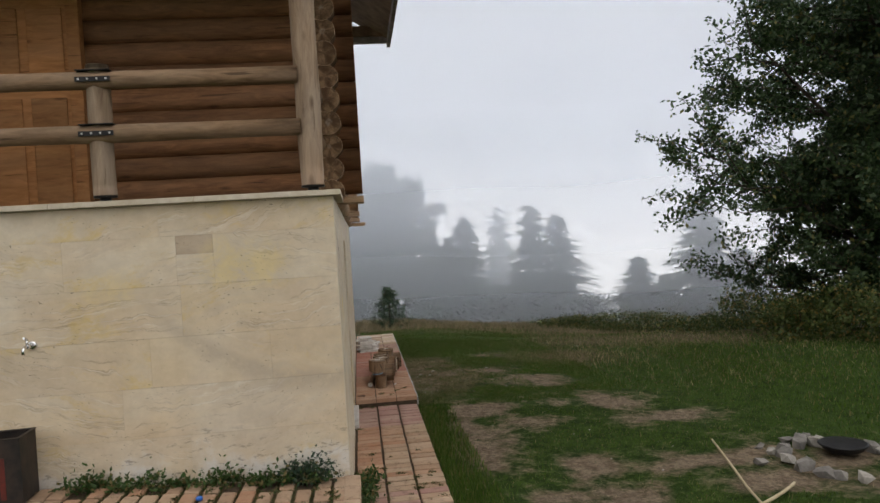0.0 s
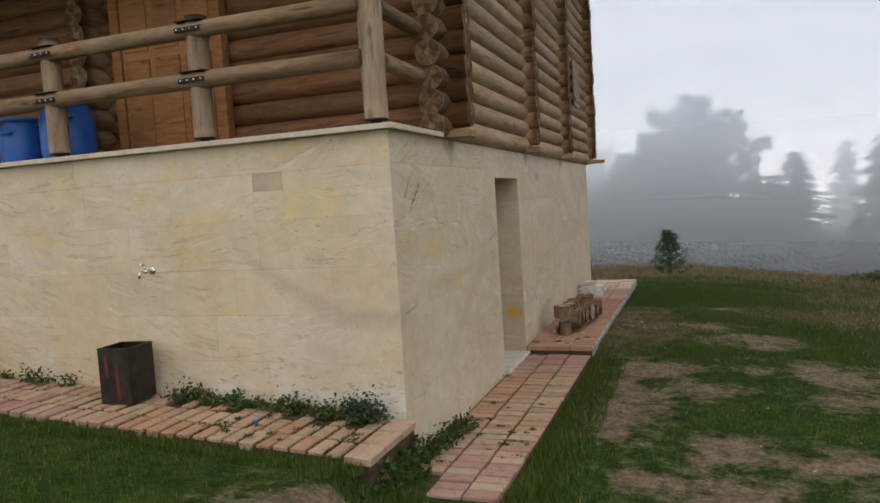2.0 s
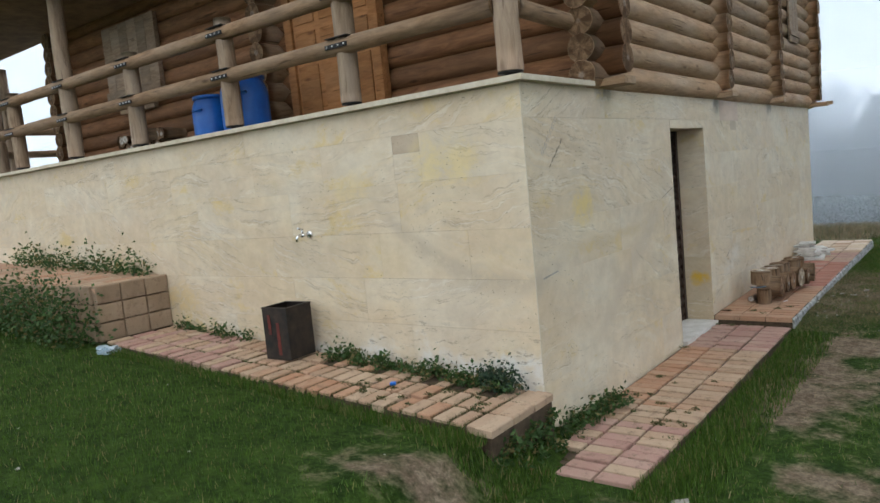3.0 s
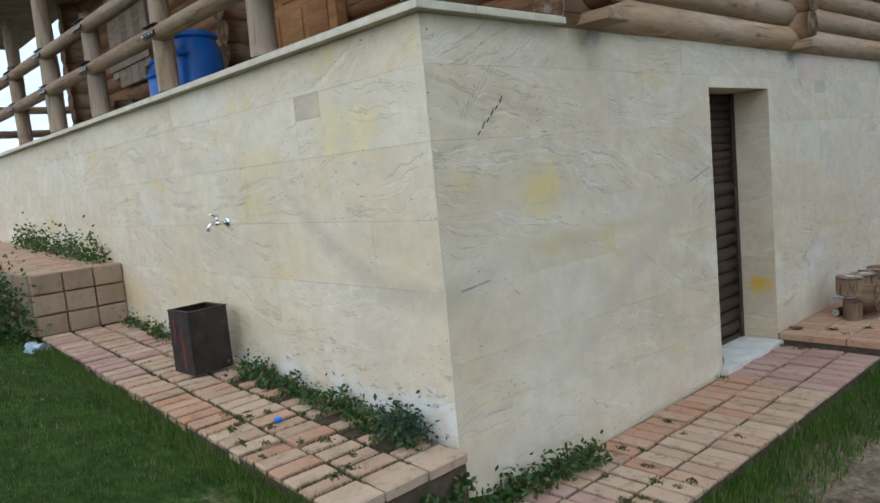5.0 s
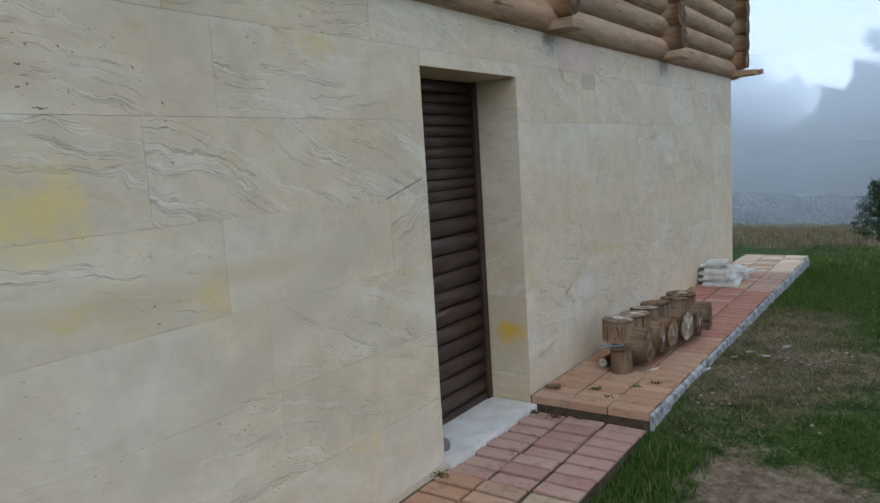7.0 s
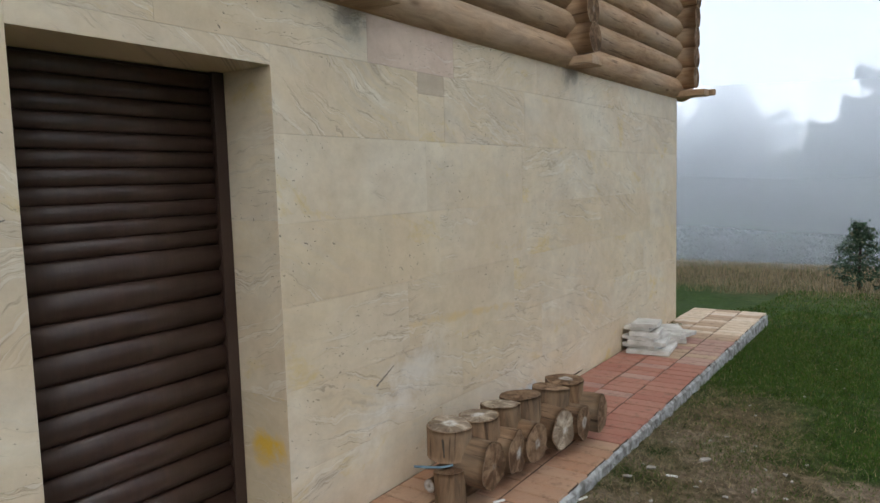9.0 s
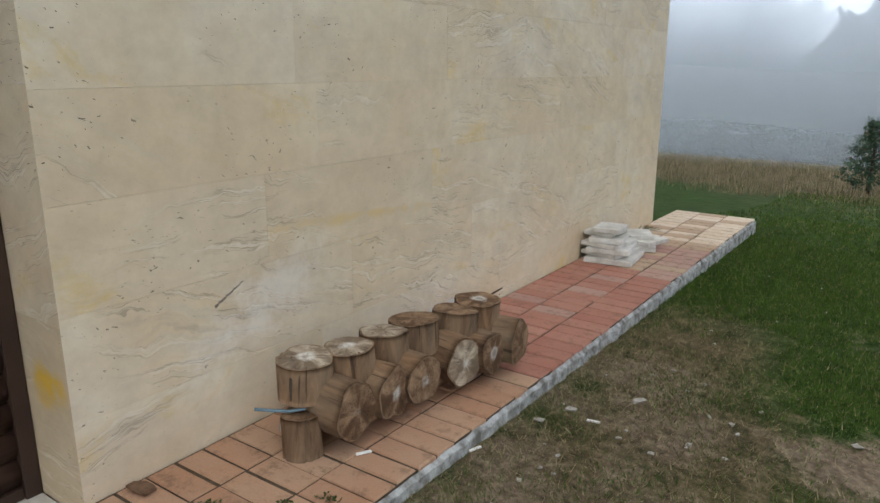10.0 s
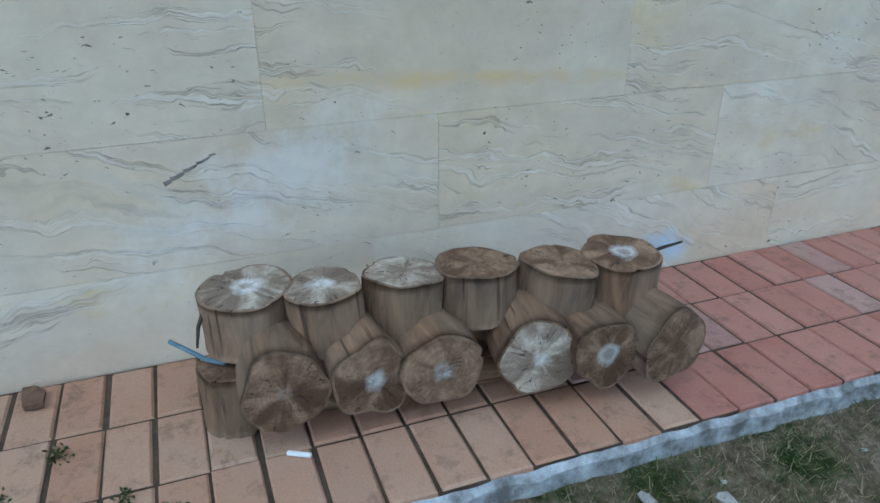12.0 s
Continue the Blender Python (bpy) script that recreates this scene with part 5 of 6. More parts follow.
stroke("wall_writing", "short slanting line of black marker strokes on the stone", INK, [(0.30 + 0.034 * i, 1.815 + 0.030 * i, 0.322 + 0.034 * i, 1.835 + 0.030 * i + 0.014 * (i % 2), 0.008) for i in range(6)])
stroke("wall_writing", "faint slanting line of pencil strokes on the stone", PENCIL, [(0.20 + 0.04 * i, 1.90 + 0.041 * i, 0.225 + 0.04 * i, 1.945 + 0.041 * i, 0.006) for i in range(6)] + [(0.215 + 0.04 * i, 1.89 + 0.041 * i, 0.24 + 0.04 * i, 1.93 + 0.041 * i, 0.005) for i in range(6)])
stroke("wall_scratch", "dark gouged scratch in the stone", SCRATCH, [(4.125 + 0.017 * i, 0.652 + 0.0085 * i + 0.004 * (i % 2), 4.143 + 0.017 * i, 0.660 + 0.0085 * i, 0.013 - 0.001 * i) for i in range(8)])
stroke("wall_crack", "short dark crack beside the doorway", SCRATCH, [(2.28 + 0.04 * i, 1.445 + 0.011 * i, 2.322 + 0.04 * i, 1.458 + 0.011 * i, 0.006) for i in range(7)])
stroke("wall_crack", "white chipped split in the stone near the corner", CHIP, [(0.10 + 0.04 * i, 1.10 + 0.004 * i, 0.142 + 0.04 * i, 1.104 + 0.004 * i, 0.012) for i in range(5)])

# litter on the lawn and paths
rng = random.Random(31)


def on_ground(x, y):
    if 0.02 < x < 0.75 and -0.43 < y < 3.5:
        return PATH_Z + 0.003
    if 0.02 < x < 0.75 and y < 9.6:
        return UPPER_Z + 0.003
    if -4.1 < x < 0.02 and -0.74 < y < 0:
        return front_height(x, y) + 0.004
    return ground_height(x, y)


for i in range(76):
    x, y = (rng.uniform(0.82, 1.7), rng.uniform(3.8, 6.2)) if i >= 46 else (rng.uniform(0.85, 2.6), rng.uniform(3.6, 8.5)) if i < 22 else ((rng.uniform(0.9, 3.8), rng.uniform(-1.2, 3.4)) if i < 38 else (rng.uniform(-5.0, -0.2), rng.uniform(-2.6, -0.9)))
    s = rng.uniform(0.007, 0.018)
    ob = tagged(part("stone_chip", lump(400 + i, s, s * rng.uniform(0.4, 1), s * 0.4, 1, 0.9), CHIP), "small pale stone chip lying in the grass", "stone", "stone chips")
    ob.matrix_basis = pose(x, y, on_ground(x, y) + s * 0.22, 0, 0, rng.uniform(0, 360))
for x, y, s in ((1.02, -0.48, 0.075), (0.94, 5.23, 0.045), (0.87, 5.06, 0.04), (1.15, 5.5, 0.05), (0.55, -1.0, 0.05), (2.0, 5.75, 0.05)):
    ob = tagged(part("stone_chip", lump(int(x * 90), s * 0.75, s * 0.5, s * 0.25, 1, 1.1), CHIP), "flat pale broken stone in the grass", "stone", "stone chips")
    ob.matrix_basis = pose(x, y, on_ground(x, y) + s * 0.2, 0, 0, x * 200)
for x, y, turn in ((0.53, 4.33, 60), (0.78, 4.70, 70), (1.06, 5.2, 10)):
    ob = tagged(part("paper_scrap", a_box(-0.03, 0.03, -0.006, 0.006, 0, 0.008, 0.003), PAPER), "small white paper scrap on the ground", "litter")
    ob.matrix_basis = pose(x, y, on_ground(x, y), 0, 0, turn)
ob = tagged(part("dead_leaf", lump(9, 0.055, 0.035, 0.012, 2, 1.4), DEAD_LEAF), "curled brown dead leaf on the pavers", "leaf")
ob.matrix_basis = pose(0.08, 3.72, U + 0.014)
ob = tagged(part("bottle_cap", lathe([(0.022, 0), (0.022, 0.016), (0.018, 0.02)], 14), BLUE), "blue plastic bottle cap on the pavers", "litter")
ob.matrix_basis = pose(-0.95, -0.40, front_height(-0.95, 0) + 0.004)
bag_bm = lump(3, 0.13, 0.08, 0.05, 3, 1.3)
ob = tagged(part("plastic_bag", bag_bm, BAG), "crumpled pale blue plastic bag on the grass", "litter")
ob.matrix_basis = pose(-3.95, -0.83, ground_height(-3.95, -0.83) + 0.03, 0, 0, 30)
ob = tagged(part("broken_stone", lump(5, 0.09, 0.06, 0.05, 2), FIELDSTONE), "broken grey stone on the doorstep", "stone")
ob.matrix_basis = pose(-0.12, DOOR0 + 0.10, SILL_TOP + 0.028, 0, 0, 20)

# stone fire ring with a black basin, and two peeled sticks
for i in range(26):
    rng = random.Random(500 + i)
    a = 2 * math.pi * i / 17 + rng.uniform(-0.12, 0.12)
    out = 0.46 if i < 17 else rng.uniform(0.55, 0.72)
    x, y = 4.12 + out * math.cos(a), 0.5 + (out + 0.04) * math.sin(a)
    s = rng.uniform(0.075, 0.125) if i < 17 else rng.uniform(0.05, 0.09)
    ob = tagged(part("ring_stone", lump(510 + i, s, s * rng.uniform(0.5, 0.9), s * rng.uniform(0.5, 0.9), 1, 1.0), FIELDSTONE if i % 4 else CHIP), "rough broken grey stone of a fire ring", "stone", "fire ring stones")
    ob.matrix_basis = pose(x, y, ground_height(x, y) + s * 0.3, rng.uniform(-20, 20), rng.uniform(-20, 20), rng.uniform(0, 360))
basin = thing("black_basin", "sooty black metal basin in the fire ring", "basin", (4.25, 0.7, ground_height(4.25, 0.7) + 0.03), 0)
part("bowl", lathe([(0.12, 0.0), (0.165, 0.03), (0.19, 0.065), (0.195, 0.068), (0.18, 0.06), (0.15, 0.03), (0.11, 0.012)], 24), BLACK_METAL, basin)
part("rim", lathe([(0.184, 0.066), (0.2, 0.068), (0.2, 0.076), (0.184, 0.078)], 24), BLACK_METAL, basin)


def lying_stick(p, q, r, bend, tip=False):
    pts = []
    for k in range(7):
        t = k / 6
        x, y = p[0] + (q[0] - p[0]) * t + bend * math.sin(math.pi * t), p[1] + (q[1] - p[1]) * t
        pts.append((x, y, ground_height(x, y) + r + 0.03))
    ob = tagged(part("peeled_stick", tube(pts, r, 8), STICK), "pale peeled stick lying on the grass", "stick", "peeled sticks")
    return ob


lying_stick((3.33, 1.25), (2.78, -0.6), 0.010, 0.0)
lying_stick((3.34, 0.0), (2.6, -0.56), 0.012, 0.05)

# ---- grass, weeds and bushes ----
def blades(n, region, height, width, seed, keep, z_of, lean=0.5):
    r = np.random.RandomState(seed)
    x0, x1, y0, y1 = region
    pts = r.uniform((x0, y0), (x1, y1), (n, 2))
    rows = [(x, y, z_of(x, y)) for x, y in pts if keep(x, y, r)]
    p = np.array(rows)
    m = len(p)
    a = r.uniform(0, 2 * np.pi, m)
    hh = height * r.uniform(0.5, 1.25, m)
    w = width * r.uniform(0.6, 1.3, m)
    side = np.stack([np.cos(a), np.sin(a), np.zeros(m)], 1) * w[:, None]
    b = r.uniform(0, 2 * np.pi, m)
    tip = np.stack([np.cos(b) * lean * hh, np.sin(b) * lean * hh, hh], 1) * np.stack([r.uniform(0.3, 1, m)] * 2 + [np.ones(m)], 1)
    base = p - np.array([0, 0, 0.006])
    return np.stack([base - side, base + side, base + tip], 1)


def lawn_keep(x, y, r):
    if -0.03 < x < 0.77 and -0.45 < y < 9.7:
        return False
    if x < 0.0 and y > -0.01:
        return False
    if -4.2 < x < 0.07 and y > -0.755 or x < -4.2 and y > -0.78:
        return False
    if 0.76 < x < 1.9 and 3.3 < y < 6.9 and 0.8 * noise.noise((x * 1.9, y * 1.9, 7.0)) < 0.75 * (1.5 - x) + 0.1:
        return False
    k = bare_at(x, y)
    return r.rand() > k * 2.6 and (r.rand() > 0.75 * spots(DRY, x, y))


def dry_keep(x, y, r):
    if -0.03 < x < 0.8 and -0.45 < y < 9.7 or x < 0.8 and -0.9 < y < 9.1:
        return False
    return r.rand() < 0.12 + 0.7 * spots(DRY, x, y)


lawn = np.concatenate([blades(150000, (-6.0, 5.0, -4.2, 4.0), 0.042, 0.0032, 1, lawn_keep, ground_height), blades(90000, (0.7, 6.5, 4.0, 12.0), 0.032, 0.0045, 2, lawn_keep, ground_height), blades(150000, (0.75, 3.6, 3.4, 9.5), 0.028, 0.0026, 21, lawn_keep, ground_height),
                       blades(50000, (-8.0, 9.0, 9.0, 17.0), 0.04, 0.009, 12, lawn_keep, ground_height), blades(40000, (5.0, 13.0, -2.0, 9.0), 0.06, 0.007, 14, lawn_keep, ground_height)])
tagged(new("lawn_grass", soup("lawn_grass", lawn, 3, GRASS)), "short green lawn grass", "grass", kind="stuff")
straw = np.concatenate([blades(26000, (0.8, 6.0, 3.6, 11.0), 0.035, 0.0028, 3, dry_keep, ground_height, 1.6), blades(9000, (0.8, 4.5, -1.5, 3.6), 0.035, 0.0028, 4, dry_keep, ground_height, 1.6),
                        blades(110000, (-25.0, 26.0, 15.0, 28.0), 0.15, 0.006, 5, lambda x, y, r: r.rand() < dry_at(x, y) * 0.9, ground_height, 0.5),
                        blades(26000, (3.5, 14.0, 3.5, 15.0), 0.085, 0.005, 17, lambda x, y, r: r.rand() < 0.25 + dry_at(x, y), ground_height, 0.8)])
litter = blades(80000, (0.76, 2.3, 3.5, 8.0), 0.026, 0.0019, 15, lambda x, y, r: r.rand() < (0.45 + 0.9 * noise.noise((x * 2.3, y * 2.3, 4.0)) + 0.3 * (1.6 - x)) * ramp01(2.1, 1.1, x) * ramp01(7.4, 6.0, y), ground_height, 1.7)
short = blades(90000, (0.76, 2.4, 3.4, 8.0), 0.026, 0.0026, 16, lambda x, y, r: r.rand() < 0.9 * max(0.0, noise.noise((x * 2.7, y * 2.7, 11.0)) + 0.24), ground_height, 0.9)
tagged(new("short_grass", soup("short_grass", short, 3, GRASS)), "thin patches of short green grass", "grass", kind="stuff")
tagged(new("thatch", soup("thatch", litter, 3, DRY_GRASS)), "flattened brown dead grass beside the path", "grass", kind="stuff")
tagged(new("dry_grass", soup("dry_grass", straw, 3, DRY_GRASS)), "dry straw-coloured grass", "grass", kind="stuff")


def edge_keep(x, y, r):
    return True


rich = np.concatenate([blades(9000, (0.76, 1.15, -0.6, 3.4), 0.075, 0.004, 6, lambda x, y, r: r.rand() < 1.4 - (x - 0.76) * 3, ground_height), blades(1500, (0.0, 0.1, -0.45, 1.0), 0.07, 0.004, 7, edge_keep, lambda x, y: PATH_Z - 0.01),
                       blades(5000, (-4.1, 0.05, -0.86, -0.735), 0.07, 0.004, 8, edge_keep, lambda x, y: max(ground_height(x, y), front_height(x, y) - 0.07)), blades(2200, (-0.25, 0.3, -1.0, -0.4), 0.07, 0.004, 9, lambda x, y, r: x > 0.07 or y < -0.75, ground_height)])
tagged(new("edge_grass", soup("edge_grass", rich, 3, GRASS)), "lush green grass along the path edges", "grass", kind="stuff")


def joint_front(x, y, r):
    fx, fy = (-x / 0.122) % 1.0, ((y + 0.745) / 0.243) % 1.0
    return (min(fx, 1 - fx) < 0.10 or min(fy, 1 - fy) < 0.05) and noise.noise((x * 3.0, y * 3.0, 0.0)) > -0.08 - 0.25 * (x > -1.6)


def joint_side(x, y, r):
    fx, fy = ((x - 0.02) / 0.243) % 1.0, ((y + 0.43) / 0.12) % 1.0
    return (min(fx, 1 - fx) < 0.05 or min(fy, 1 - fy) < 0.09) and noise.noise((x * 3.0, y * 3.0, 6.0)) > 0.02 + 0.18 * y


joints = np.concatenate([blades(42000, (-3.6, 0.0, -0.74, -0.02), 0.022, 0.0022, 41, joint_front, lambda x, y: front_height(x, y) - 0.012, 0.9),
                         blades(36000, (0.03, 0.74, -0.42, 2.4), 0.022, 0.0022, 42, joint_side, lambda x, y: PATH_Z - 0.012, 0.9)])
tagged(new("joint_grass", soup("joint_grass", joints, 3, JOINT_GRASS)), "thin brown-green grass growing in the paver joints", "grass", kind="stuff")


def leaf_cloud(rows, size, seed):
    """Small pointed leaves, each a bent pair of triangles, at the points given."""
    r = np.random.RandomState(seed)
    p = np.asarray(rows)
    m = len(p)
    d = r.normal(size=(m, 3))
    d /= np.linalg.norm(d, axis=1)[:, None]
    e = np.cross(d, r.normal(size=(m, 3)))
    e /= np.linalg.norm(e, axis=1)[:, None]
    s = size * r.uniform(0.6, 1.35, m)[:, None]
    mid = p + d * s * 0.5
    return np.stack([p, mid + e * s * 0.28, p + d * s, mid - e * s * 0.28], 1)


def weeds(name, label, places, size, per, spread, height, mat, seed, kind="stuff"):
    r = np.random.RandomState(seed)
    rows = []
    for x, y, z, k in places:
        n = int(per * k)
        q = r.normal(size=(n, 3)) * np.array([spread, spread * 0.6, 0]) * k
        q[:, 2] = np.abs(r.normal(size=n)) * height * k
        rows.append(q + np.array([x, y, z]))
    return tagged(new(name, soup(name, leaf_cloud(np.concatenate(rows), size, seed), 4, mat)), label, "weeds", kind=kind)


rng = random.Random(64)
wall_weeds = [(-1.85 + 0.065 * i + rng.uniform(-0.04, 0.04), -0.10 + rng.uniform(-0.06, 0.05), front_height(-1.85 + 0.065 * i, 0), rng.uniform(0.5, 1.15)) for i in range(26)]
wall_weeds += [(x, -0.1, front_height(x, 0), k) for x, k in ((-3.2, 0.9), (-3.35, 1.2), (-2.95, 1.0), (-3.9, 1.1), (-3.75, 0.8), (-3.6, 0.6))]
weeds("wall_weeds", "low green weeds along the foot of the wall", wall_weeds, 0.032, 110, 0.05, 0.05, WEED, 70)
weeds("path_weeds", "small weed tufts in the paver joints", [(rng.uniform(0.05, 0.7), rng.uniform(-0.4, 1.6), PATH_Z, rng.uniform(0.4, 0.8)) for i in range(26)]
      + [(rng.uniform(-2.2, -0.05), rng.uniform(-0.72, -0.1), front_height(-1.2, 0), rng.uniform(0.4, 0.85)) for i in range(44)]
      + [(0.33, 3.80, U, 0.7), (0.54, 3.95, U, 0.6), (0.62, 4.05, U, 0.7), (0.45, 3.70, U, 0.5), (0.06, 3.48, PATH_Z, 0.9), (0.2, 3.47, PATH_Z, 0.8), (0.35, 3.50, PATH_Z, 0.6), (0.1, 8.6, U, 1.8), (0.05, 2.5, PATH_Z, 0.9)], 0.014, 95, 0.026, 0.008, JOINT_GRASS, 71)
weeds("corner_weeds", "green weeds at the corner of the house", [(0.03 + 0.02 * i, 0.1 + 0.12 * i, PATH_Z + 0.02, 1.0) for i in range(7)] + [(0.12, -0.35, 0.08, 0.8), (0.10, -0.55, 0.08, 0.8), (0.14, -0.15, 0.07, 0.8)] + [(0.075, -0.72 + 0.06 * i, 0.15 + 0.03 * (i % 4), 0.55) for i in range(12)], 0.035, 130, 0.05, 0.05, WEED, 72)
weeds("terrace_weeds", "ragged weeds growing on the terrace by the wall", [(-4.5 - 0.25 * i, -0.1, 1.12 + 0.012 * i, 1.0 + 0.5 * (i % 3 == 1)) for i in range(12)], 0.04, 120, 0.07, 0.09, WEED, 73)
weeds("terrace_bank", "dark green creepers hanging over the terrace edge", [(-4.3 - 0.13 * i, -0.86 - 0.08 * (i % 3), 0.60 + 0.04 * (i % 5), 1.6) for i in range(40)], 0.045, 160, 0.08, 0.16, WEED, 74)
weeds("corner_bush", "small blue-green bush at the foot of the wall", [(-0.30, -0.10, 0.40, 0.9), (-0.22, -0.12, 0.41, 0.95), (-0.38, -0.09, 0.41, 0.7)], 0.030, 340, 0.07, 0.085, BUSH_GREY, 75)


# ---- trees ----
def limb(bm, p, q, r0, r1, rng, steps=5, wobble=0.08):
    pts, rs = [], []
    for k in range(steps + 1):
        t = k / steps
        v = Vector(p).lerp(Vector(q), t)
        if 0 < k < steps:
            v += Vector((rng.uniform(-1, 1), rng.uniform(-1, 1), rng.uniform(-1, 1))) * wobble * (Vector(q) - Vector(p)).length
        pts.append(v)
        rs.append(r0 + (r1 - r0) * t)
    t = tube(pts, rs, 7)
    me = bpy.data.meshes.new("tmp")
    t.to_mesh(me)
    t.free()
    bm.from_mesh(me)
    bpy.data.meshes.remove(me)
    return pts


def broadleaf(label, at, height, reach, leaves, leaf, seed, mat, low=0.12, lean=(0, 0), twigs=True, sprigs=0):
    """A tapered trunk, limbs that fork twice, and leaves in clumps round the twigs."""
    rng = random.Random(seed)
    tree = thing("broadleaf_tree", label, "tree", at, 0)
    wood = bmesh.new()
    top = (lean[0], lean[1], height * 0.8)
    trunk = limb(wood, (0, 0, -0.3), top, height * 0.026, height * 0.006, rng, 8, 0.02)
    tips = []
    for i in range(30):
        t = low + (1 - low) * (i + rng.random()) / 30
        base = Vector((0, 0, 0)).lerp(Vector(top), min(t, 0.98))
        a = 2.4 * i + rng.uniform(-0.4, 0.4)
        shape = math.sin(math.pi * min(1, 0.22 + 0.72 * t)) ** 0.7
        ln = reach * shape * rng.uniform(0.75, 1.12)
        end = base + Vector((math.cos(a) * ln, math.sin(a) * ln, ln * rng.uniform(0.05, 0.55) + height * 0.08 * t))
        pts = limb(wood, base, end, height * 0.008, 0.012, rng, 6, 0.05)
        for j in range(2, 7):
            for k in range(3):
                p = pts[j]
                e = p + Vector((rng.gauss(0, 1), rng.gauss(0, 1), rng.gauss(0.15, 0.7))) * ln * 0.21
                if twigs:
                    limb(wood, p, e, 0.016, 0.006, rng, 2, 0.1)
                tips.append((p, e))
    shoots = []
    for i in range(sprigs):
        p, e = rng.choice(tips)
        way = Vector((e.x * 0.5, e.y * 0.5, 0)).normalized() * rng.uniform(0.1, 0.9) + Vector((rng.gauss(0, 0.35), rng.gauss(0, 0.35), rng.uniform(0.1, 1.1)))
        end = e + way.normalized() * reach * rng.uniform(0.12, 0.36)
        limb(wood, p, end, 0.014, 0.004, rng, 4, 0.05)
        shoots.append((p, end))
    part("trunk", wood, TRUNK, tree)
    r = np.random.RandomState(seed)
    pick = r.randint(0, len(tips), leaves)
    p0 = np.array([t[0] for t in tips])[pick]
    p1 = np.array([t[1] for t in tips])[pick]
    k = r.uniform(0.25, 1.15, leaves)[:, None]
    pos = p0 + (p1 - p0) * k + r.normal(size=(leaves, 3)) * reach * (0.03 if sprigs else 0.045)
    if shoots:
        pick = r.randint(0, len(shoots), sprigs * 55)
        q0, q1 = (np.array([t[i] for t in shoots])[pick] for i in (0, 1))
        pos = np.concatenate([pos, q0 + (q1 - q0) * r.uniform(0.2, 1.02, len(pick))[:, None] + r.normal(size=(len(pick), 3)) * 0.055])
    part("crown", soup("crown", leaf_cloud(pos, leaf, seed), 4, mat), None, tree)
    return tree


def spruce(seed, height, width, spray):
    """Whorls of drooping boughs; each bough carries short sprays of needles."""
    rng = random.Random(seed)
    tris = []
    levels = int(height * 9.0)
    for i in range(levels):
        t = (i + rng.random()) / levels
        zb = height * (0.02 + 0.97 * t) + rng.uniform(-0.1, 0.1)
        ln0 = width * (1 - t) ** 0.85 + 0.06
        for j in range(7):
            a = 2 * math.pi * (j + rng.random()) / 7 + i * 0.7
            ln = ln0 * rng.uniform(0.5, 1.2)
            jig = rng.uniform(-0.3, 0.3)
            n = max(4, int(ln * 7))
            for k in range(n):
                s = (k + rng.random()) / n
                x, droop = ln * s, -0.28 * ln * s * s + 0.06 * ln * s
                c = Vector((math.cos(a) * x, math.sin(a) * x, zb + jig + droop))
                b = a + rng.choice((-1, 1)) * rng.uniform(0.3, 1.0)
                size = spray * rng.uniform(0.7, 1.4) * (1.1 - 0.5 * s)
                d = Vector((math.cos(b) * size, math.sin(b) * size, -size * rng.uniform(0.1, 0.6)))
                w = Vector((-math.sin(b), math.cos(b), rng.uniform(-0.6, 0.6))) * size * 0.24
                tris += [c - w, c + w, c + d]
    return np.array([tuple(v) for v in tris])


spruces = []
for v, (h, w) in enumerate(((8.0, 2.9), (7.0, 2.3), (9.0, 2.8))):
    tree = thing("spruce", "dark green spruce standing in the mist", "tree", (0, 0, -30 - v), 0, "spruces in the mist")
    part("trunk", tube([(0, 0, -0.5), (0, 0, h * 0.5), (0, 0, h * 0.98)], [h * 0.016, h * 0.01, 0.01], 8), TRUNK, tree)
    part("boughs", soup("boughs", spruce(600 + v, h, w, 0.5), 3, NEEDLE), None, tree)
    spruces.append((tree, h))
# azimuth from the start of the walk, distance, height of the tip, girth, kind
SPRUCES = [(7.4, 44, 2.1, 1.15, 0), (11.3, 62, 4.1, 0.8, 1), (15.9, 44, 3.1, 1.2, 2), (8.6, 50, 0.9, 1.0, 1), (12.7, 43, 1.4, 1.1, 0), (13.9, 47, 1.2, 0.9, 1), (18.5, 39, -1.6, 1.0, 0), (22.0, 42, 1.65, 1.1, 2), (24.0, 42, 0.8, 1.15, 0),
           (26.8, 42, 1.2, 1.1, 1), (29.5, 43, 2.0, 1.1, 2), (10.4, 47, -0.6, 1.1, 0), (6.0, 50, 0.2, 1.1, 1), (-3.2, 63, 8.3, 0.8, 2), (-6.5, 60, 7.4, 1.15, 0), (-9.3, 61, 11.8, 1.2, 2), (-12.0, 62, 8.5, 1.2, 0), (-14.5, 60, 9.5, 1.2, 2),
           (-17.5, 61, 8.0, 1.2, 1), (-20.5, 60, 9.0, 1.2, 0), (-24.0, 60, 8.5, 1.2, 2), (-28.0, 60, 9.0, 1.2, 0)]
for i, (azimuth, away, top, fat, v) in enumerate(SPRUCES):
    x, y = 0.15 + away * math.sin(radians(azimuth)), -5.07 + away * math.cos(radians(azimuth))
    tree, h = spruces[v]
    base = ground_height(x, y)
    k = (top - base) / h
    m = pose(x, y, base, 0, 0, 47 * i) @ Matrix.Diagonal((k * fat * 1.35, k * fat * 1.35, k, 1))
    if i < 3:
        tree.matrix_basis = m
    else:
        copy_thing(tree, m)

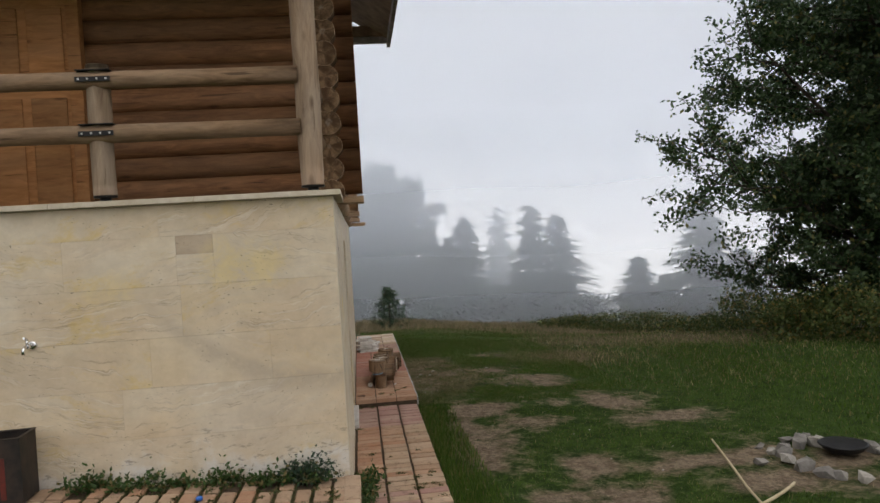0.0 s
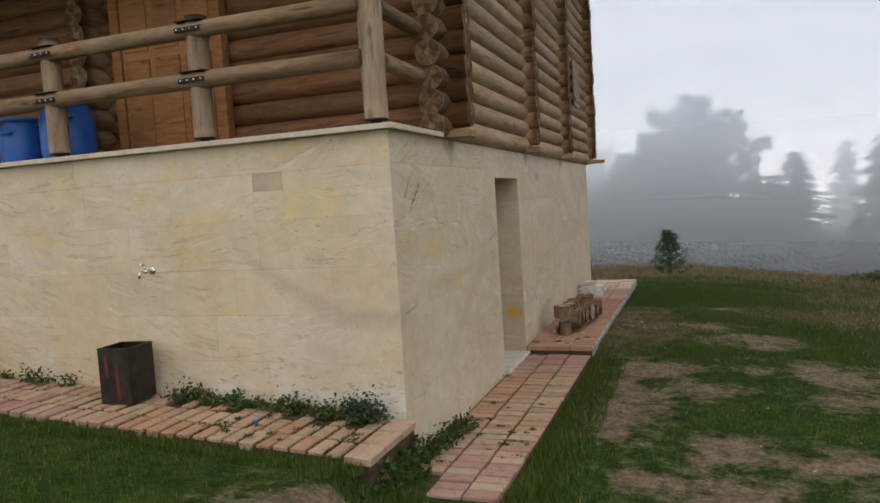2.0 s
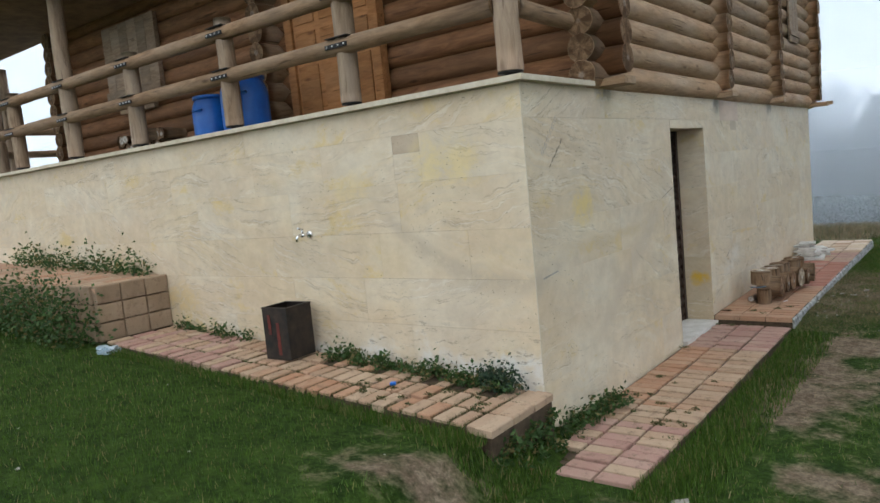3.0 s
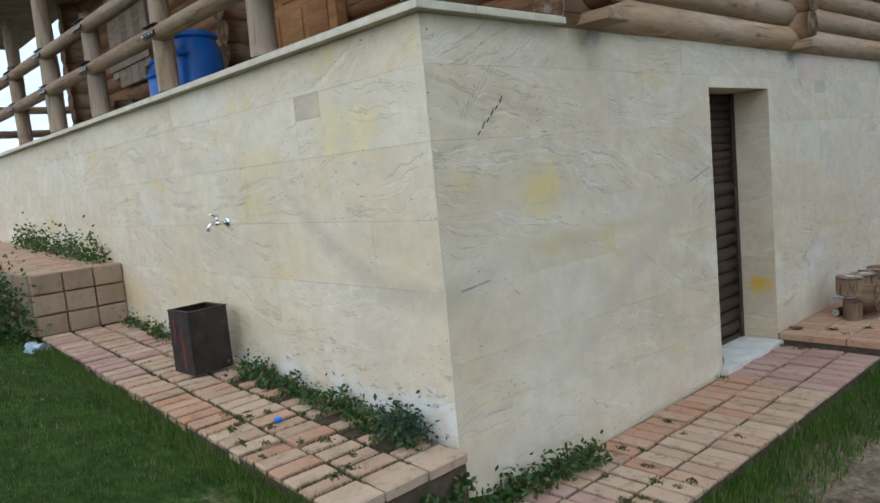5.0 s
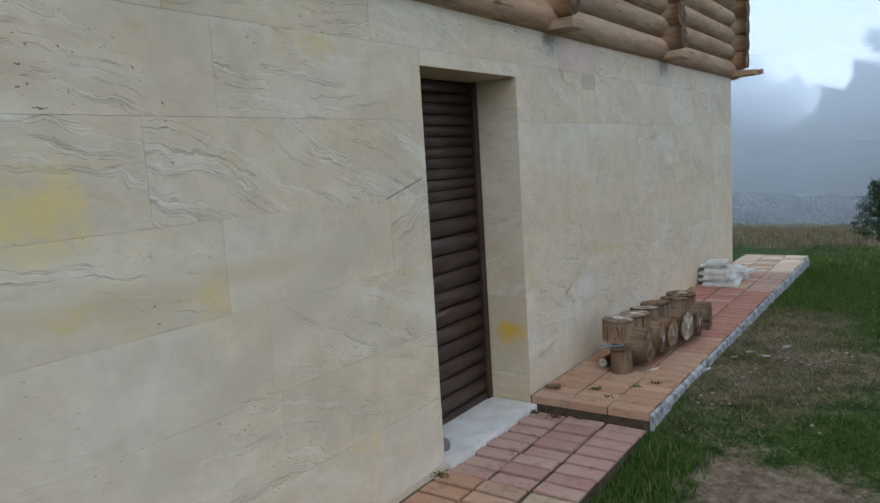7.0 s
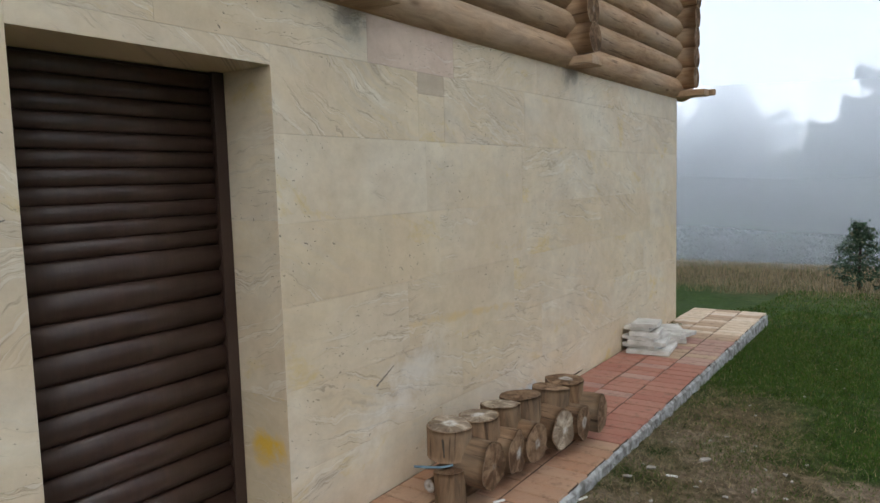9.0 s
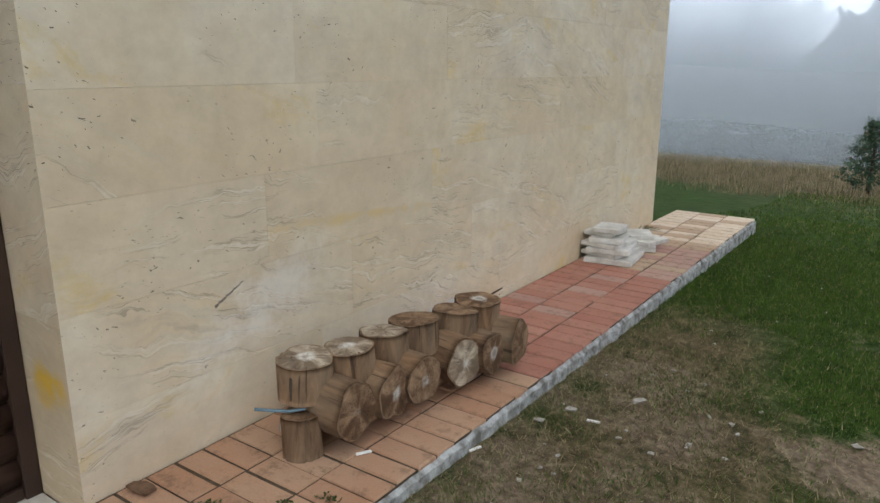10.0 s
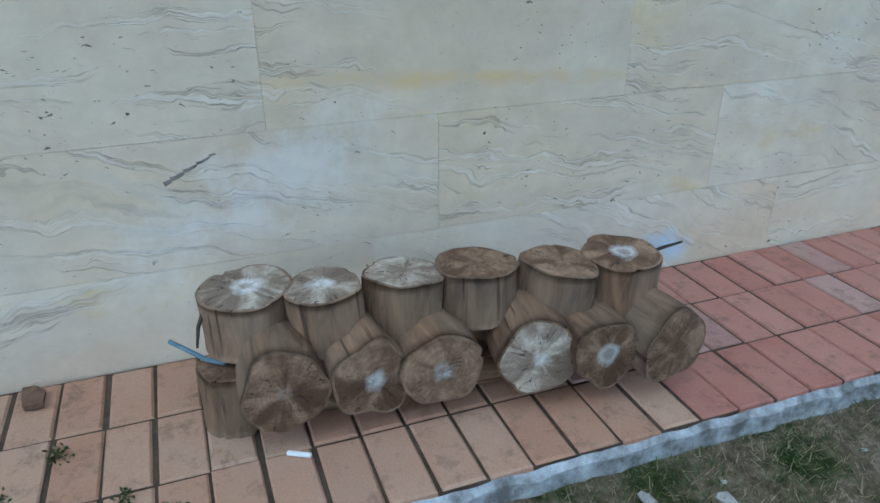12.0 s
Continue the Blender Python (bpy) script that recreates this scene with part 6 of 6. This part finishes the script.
young = thing("young_pine", "small young pine on the meadow", "tree", (1.03, 18.2, ground_height(1.03, 18.2) - 0.02), 0)
part("trunk", tube([(0, 0, -0.1), (0.02, 0, 0.7), (0, 0, 1.42)], [0.04, 0.03, 0.008], 7), TRUNK, young)
tufts = np.random.RandomState(650)
tuft_rows = []
for k in range(34):
    t = 0.04 + 0.94 * k / 34
    a, ln = 2.4 * k, (0.60 * (1 - t) ** 0.75 + 0.06) * tufts.uniform(0.65, 1.15)
    for s in (0.45, 0.7, 0.95):
        c0 = np.array([math.cos(a) * ln * s, math.sin(a) * ln * s, 1.4 * t + 0.45 * ln * s * s])
        tuft_rows.append(c0 + tufts.normal(size=(24, 3)) * np.array([0.05, 0.05, 0.035]))
part("needles", soup("needles", leaf_cloud(np.concatenate(tuft_rows), 0.07, 651), 4, PINE), None, young)

for x, y, high, reach, leaves, seed, label in ((1.6, 41.5, 11.2, 3.2, 46000, 700, "tall leafy tree half hidden in the mist"), (3.7, 42.5, 10.9, 2.2, 15000, 701, "tall leafy tree with a thin crown in the mist"),
                                               (-0.8, 43.0, 9.0, 3.0, 36000, 702, "tall leafy tree half hidden in the mist"), (-7.5, 57.0, 12.0, 4.2, 36000, 706, "tall leafy tree half hidden in the mist"), (-13.0, 56.0, 12.0, 4.2, 30000, 707, "tall leafy tree half hidden in the mist")):
    broadleaf(label, (x, y, ground_height(x, y)), high, reach, leaves, 0.22, seed, TREE_LEAF, 0.02)
broadleaf("large leafy tree with dense dark foliage beside the meadow", (12.2, 9.9, ground_height(12.2, 9.9)), 10.8, 4.2, 105000, 0.11, 703, TREE_LEAF, 0.03, sprigs=300)
broadleaf("large leafy tree with dense dark foliage beside the meadow", (14.6, 7.6, ground_height(14.6, 7.6)), 10.0, 4.3, 110000, 0.13, 704, TREE_LEAF, 0.02)
broadleaf("low spreading leafy tree below the large tree", (11.4, 8.9, ground_height(11.4, 8.9)), 5.0, 2.3, 50000, 0.11, 705, TREE_LEAF, 0.02, sprigs=60)


def shrub(x, y, w, h, leaves, seed, mat, label, leaf=0.08):
    r = np.random.RandomState(seed)
    n = 26
    c = np.stack([r.normal(size=n) * w * 0.36, r.normal(size=n) * w * 0.3, r.uniform(0.05, 0.8, n) * h], 1)
    pos = c[r.randint(0, n, leaves)] + r.normal(size=(leaves, 3)) * np.array([w * 0.12, w * 0.12, h * 0.13])
    pos[:, 2] = np.abs(pos[:, 2])
    bush = thing("shrub", label, "shrub", (x, y, ground_height(x, y) - 0.03), 0, "shrubs at the meadow edge")
    stems = bmesh.new()
    rr = random.Random(seed)
    for i in range(6):
        limb(stems, (0, 0, 0), tuple(c[i]), 0.015, 0.006, rr, 3, 0.08)
    part("stems", stems, TRUNK, bush)
    part("foliage", soup("foliage", leaf_cloud(pos, leaf, seed), 4, mat), None, bush)


for i, (x, y, w, h) in enumerate(((10.2, 19.0, 3.0, 0.8), (12.8, 18.0, 3.2, 0.9), (8.2, 20.5, 2.4, 0.55), (9.6, 13.5, 2.2, 0.6), (12.5, 12.0, 3.0, 1.3), (8.9, 8.2, 1.6, 0.9), (9.6, 6.4, 1.8, 1.3), (15.0, 18.0, 3.5, 1.2), (9.8, 9.4, 2.0, 0.9), (10.6, 5.0, 2.2, 1.6))):
    shrub(x, y, w, h, 5200, 800 + i, SHRUB_LEAF if i % 3 != 1 else TREE_LEAF, "low yellow-green shrub at the edge of the meadow" if i % 3 != 1 else "low dark green shrub at the edge of the meadow")
for i in range(17):
    a = radians(-34 + 4.0 * i)
    away = 43.5 + (i % 3)
    shrub(0.15 + away * math.sin(a), -5.07 + away * math.cos(a), 4.6, (1.5, 2.7, 1.0, 2.1, 1.3)[i % 5], 5200, 830 + i, NEEDLE, "dark undergrowth below the misty trees", 0.16)

# ---- fog: thin banks of mist before and between the rows of trees ----
def fog_ring(name, label, category, radius, z0, z1, mat):
    v, f = [], []
    n = 90
    for k in range(n + 1):
        a = radians(-25 + 230 * k / n)
        for zz in (z0, z1):
            v.append((1.0 + radius * math.cos(a), radius * math.sin(a), zz))
    for k in range(n):
        f.append((2 * k, 2 * k + 2, 2 * k + 3, 2 * k + 1))
    me = mesh_of(name, v, f, mat)
    me.polygons.foreach_set("use_smooth", [True] * len(f))
    tagged(new(name, me), label, category, kind="structure")


for (radius, low, high), mist in zip(FOG, MISTS):
    fog_ring("fog_bank", "pale grey-blue bank of drifting fog", "fog", radius, -14.0, 60.0, mist)
# emissive ring: the far haze is a glow in the horizon's colour
fog_ring("backdrop", "plain glowing sky-coloured backdrop behind the last trees", "fog", 130.0, -20.0, 40.0, DISTANCE)
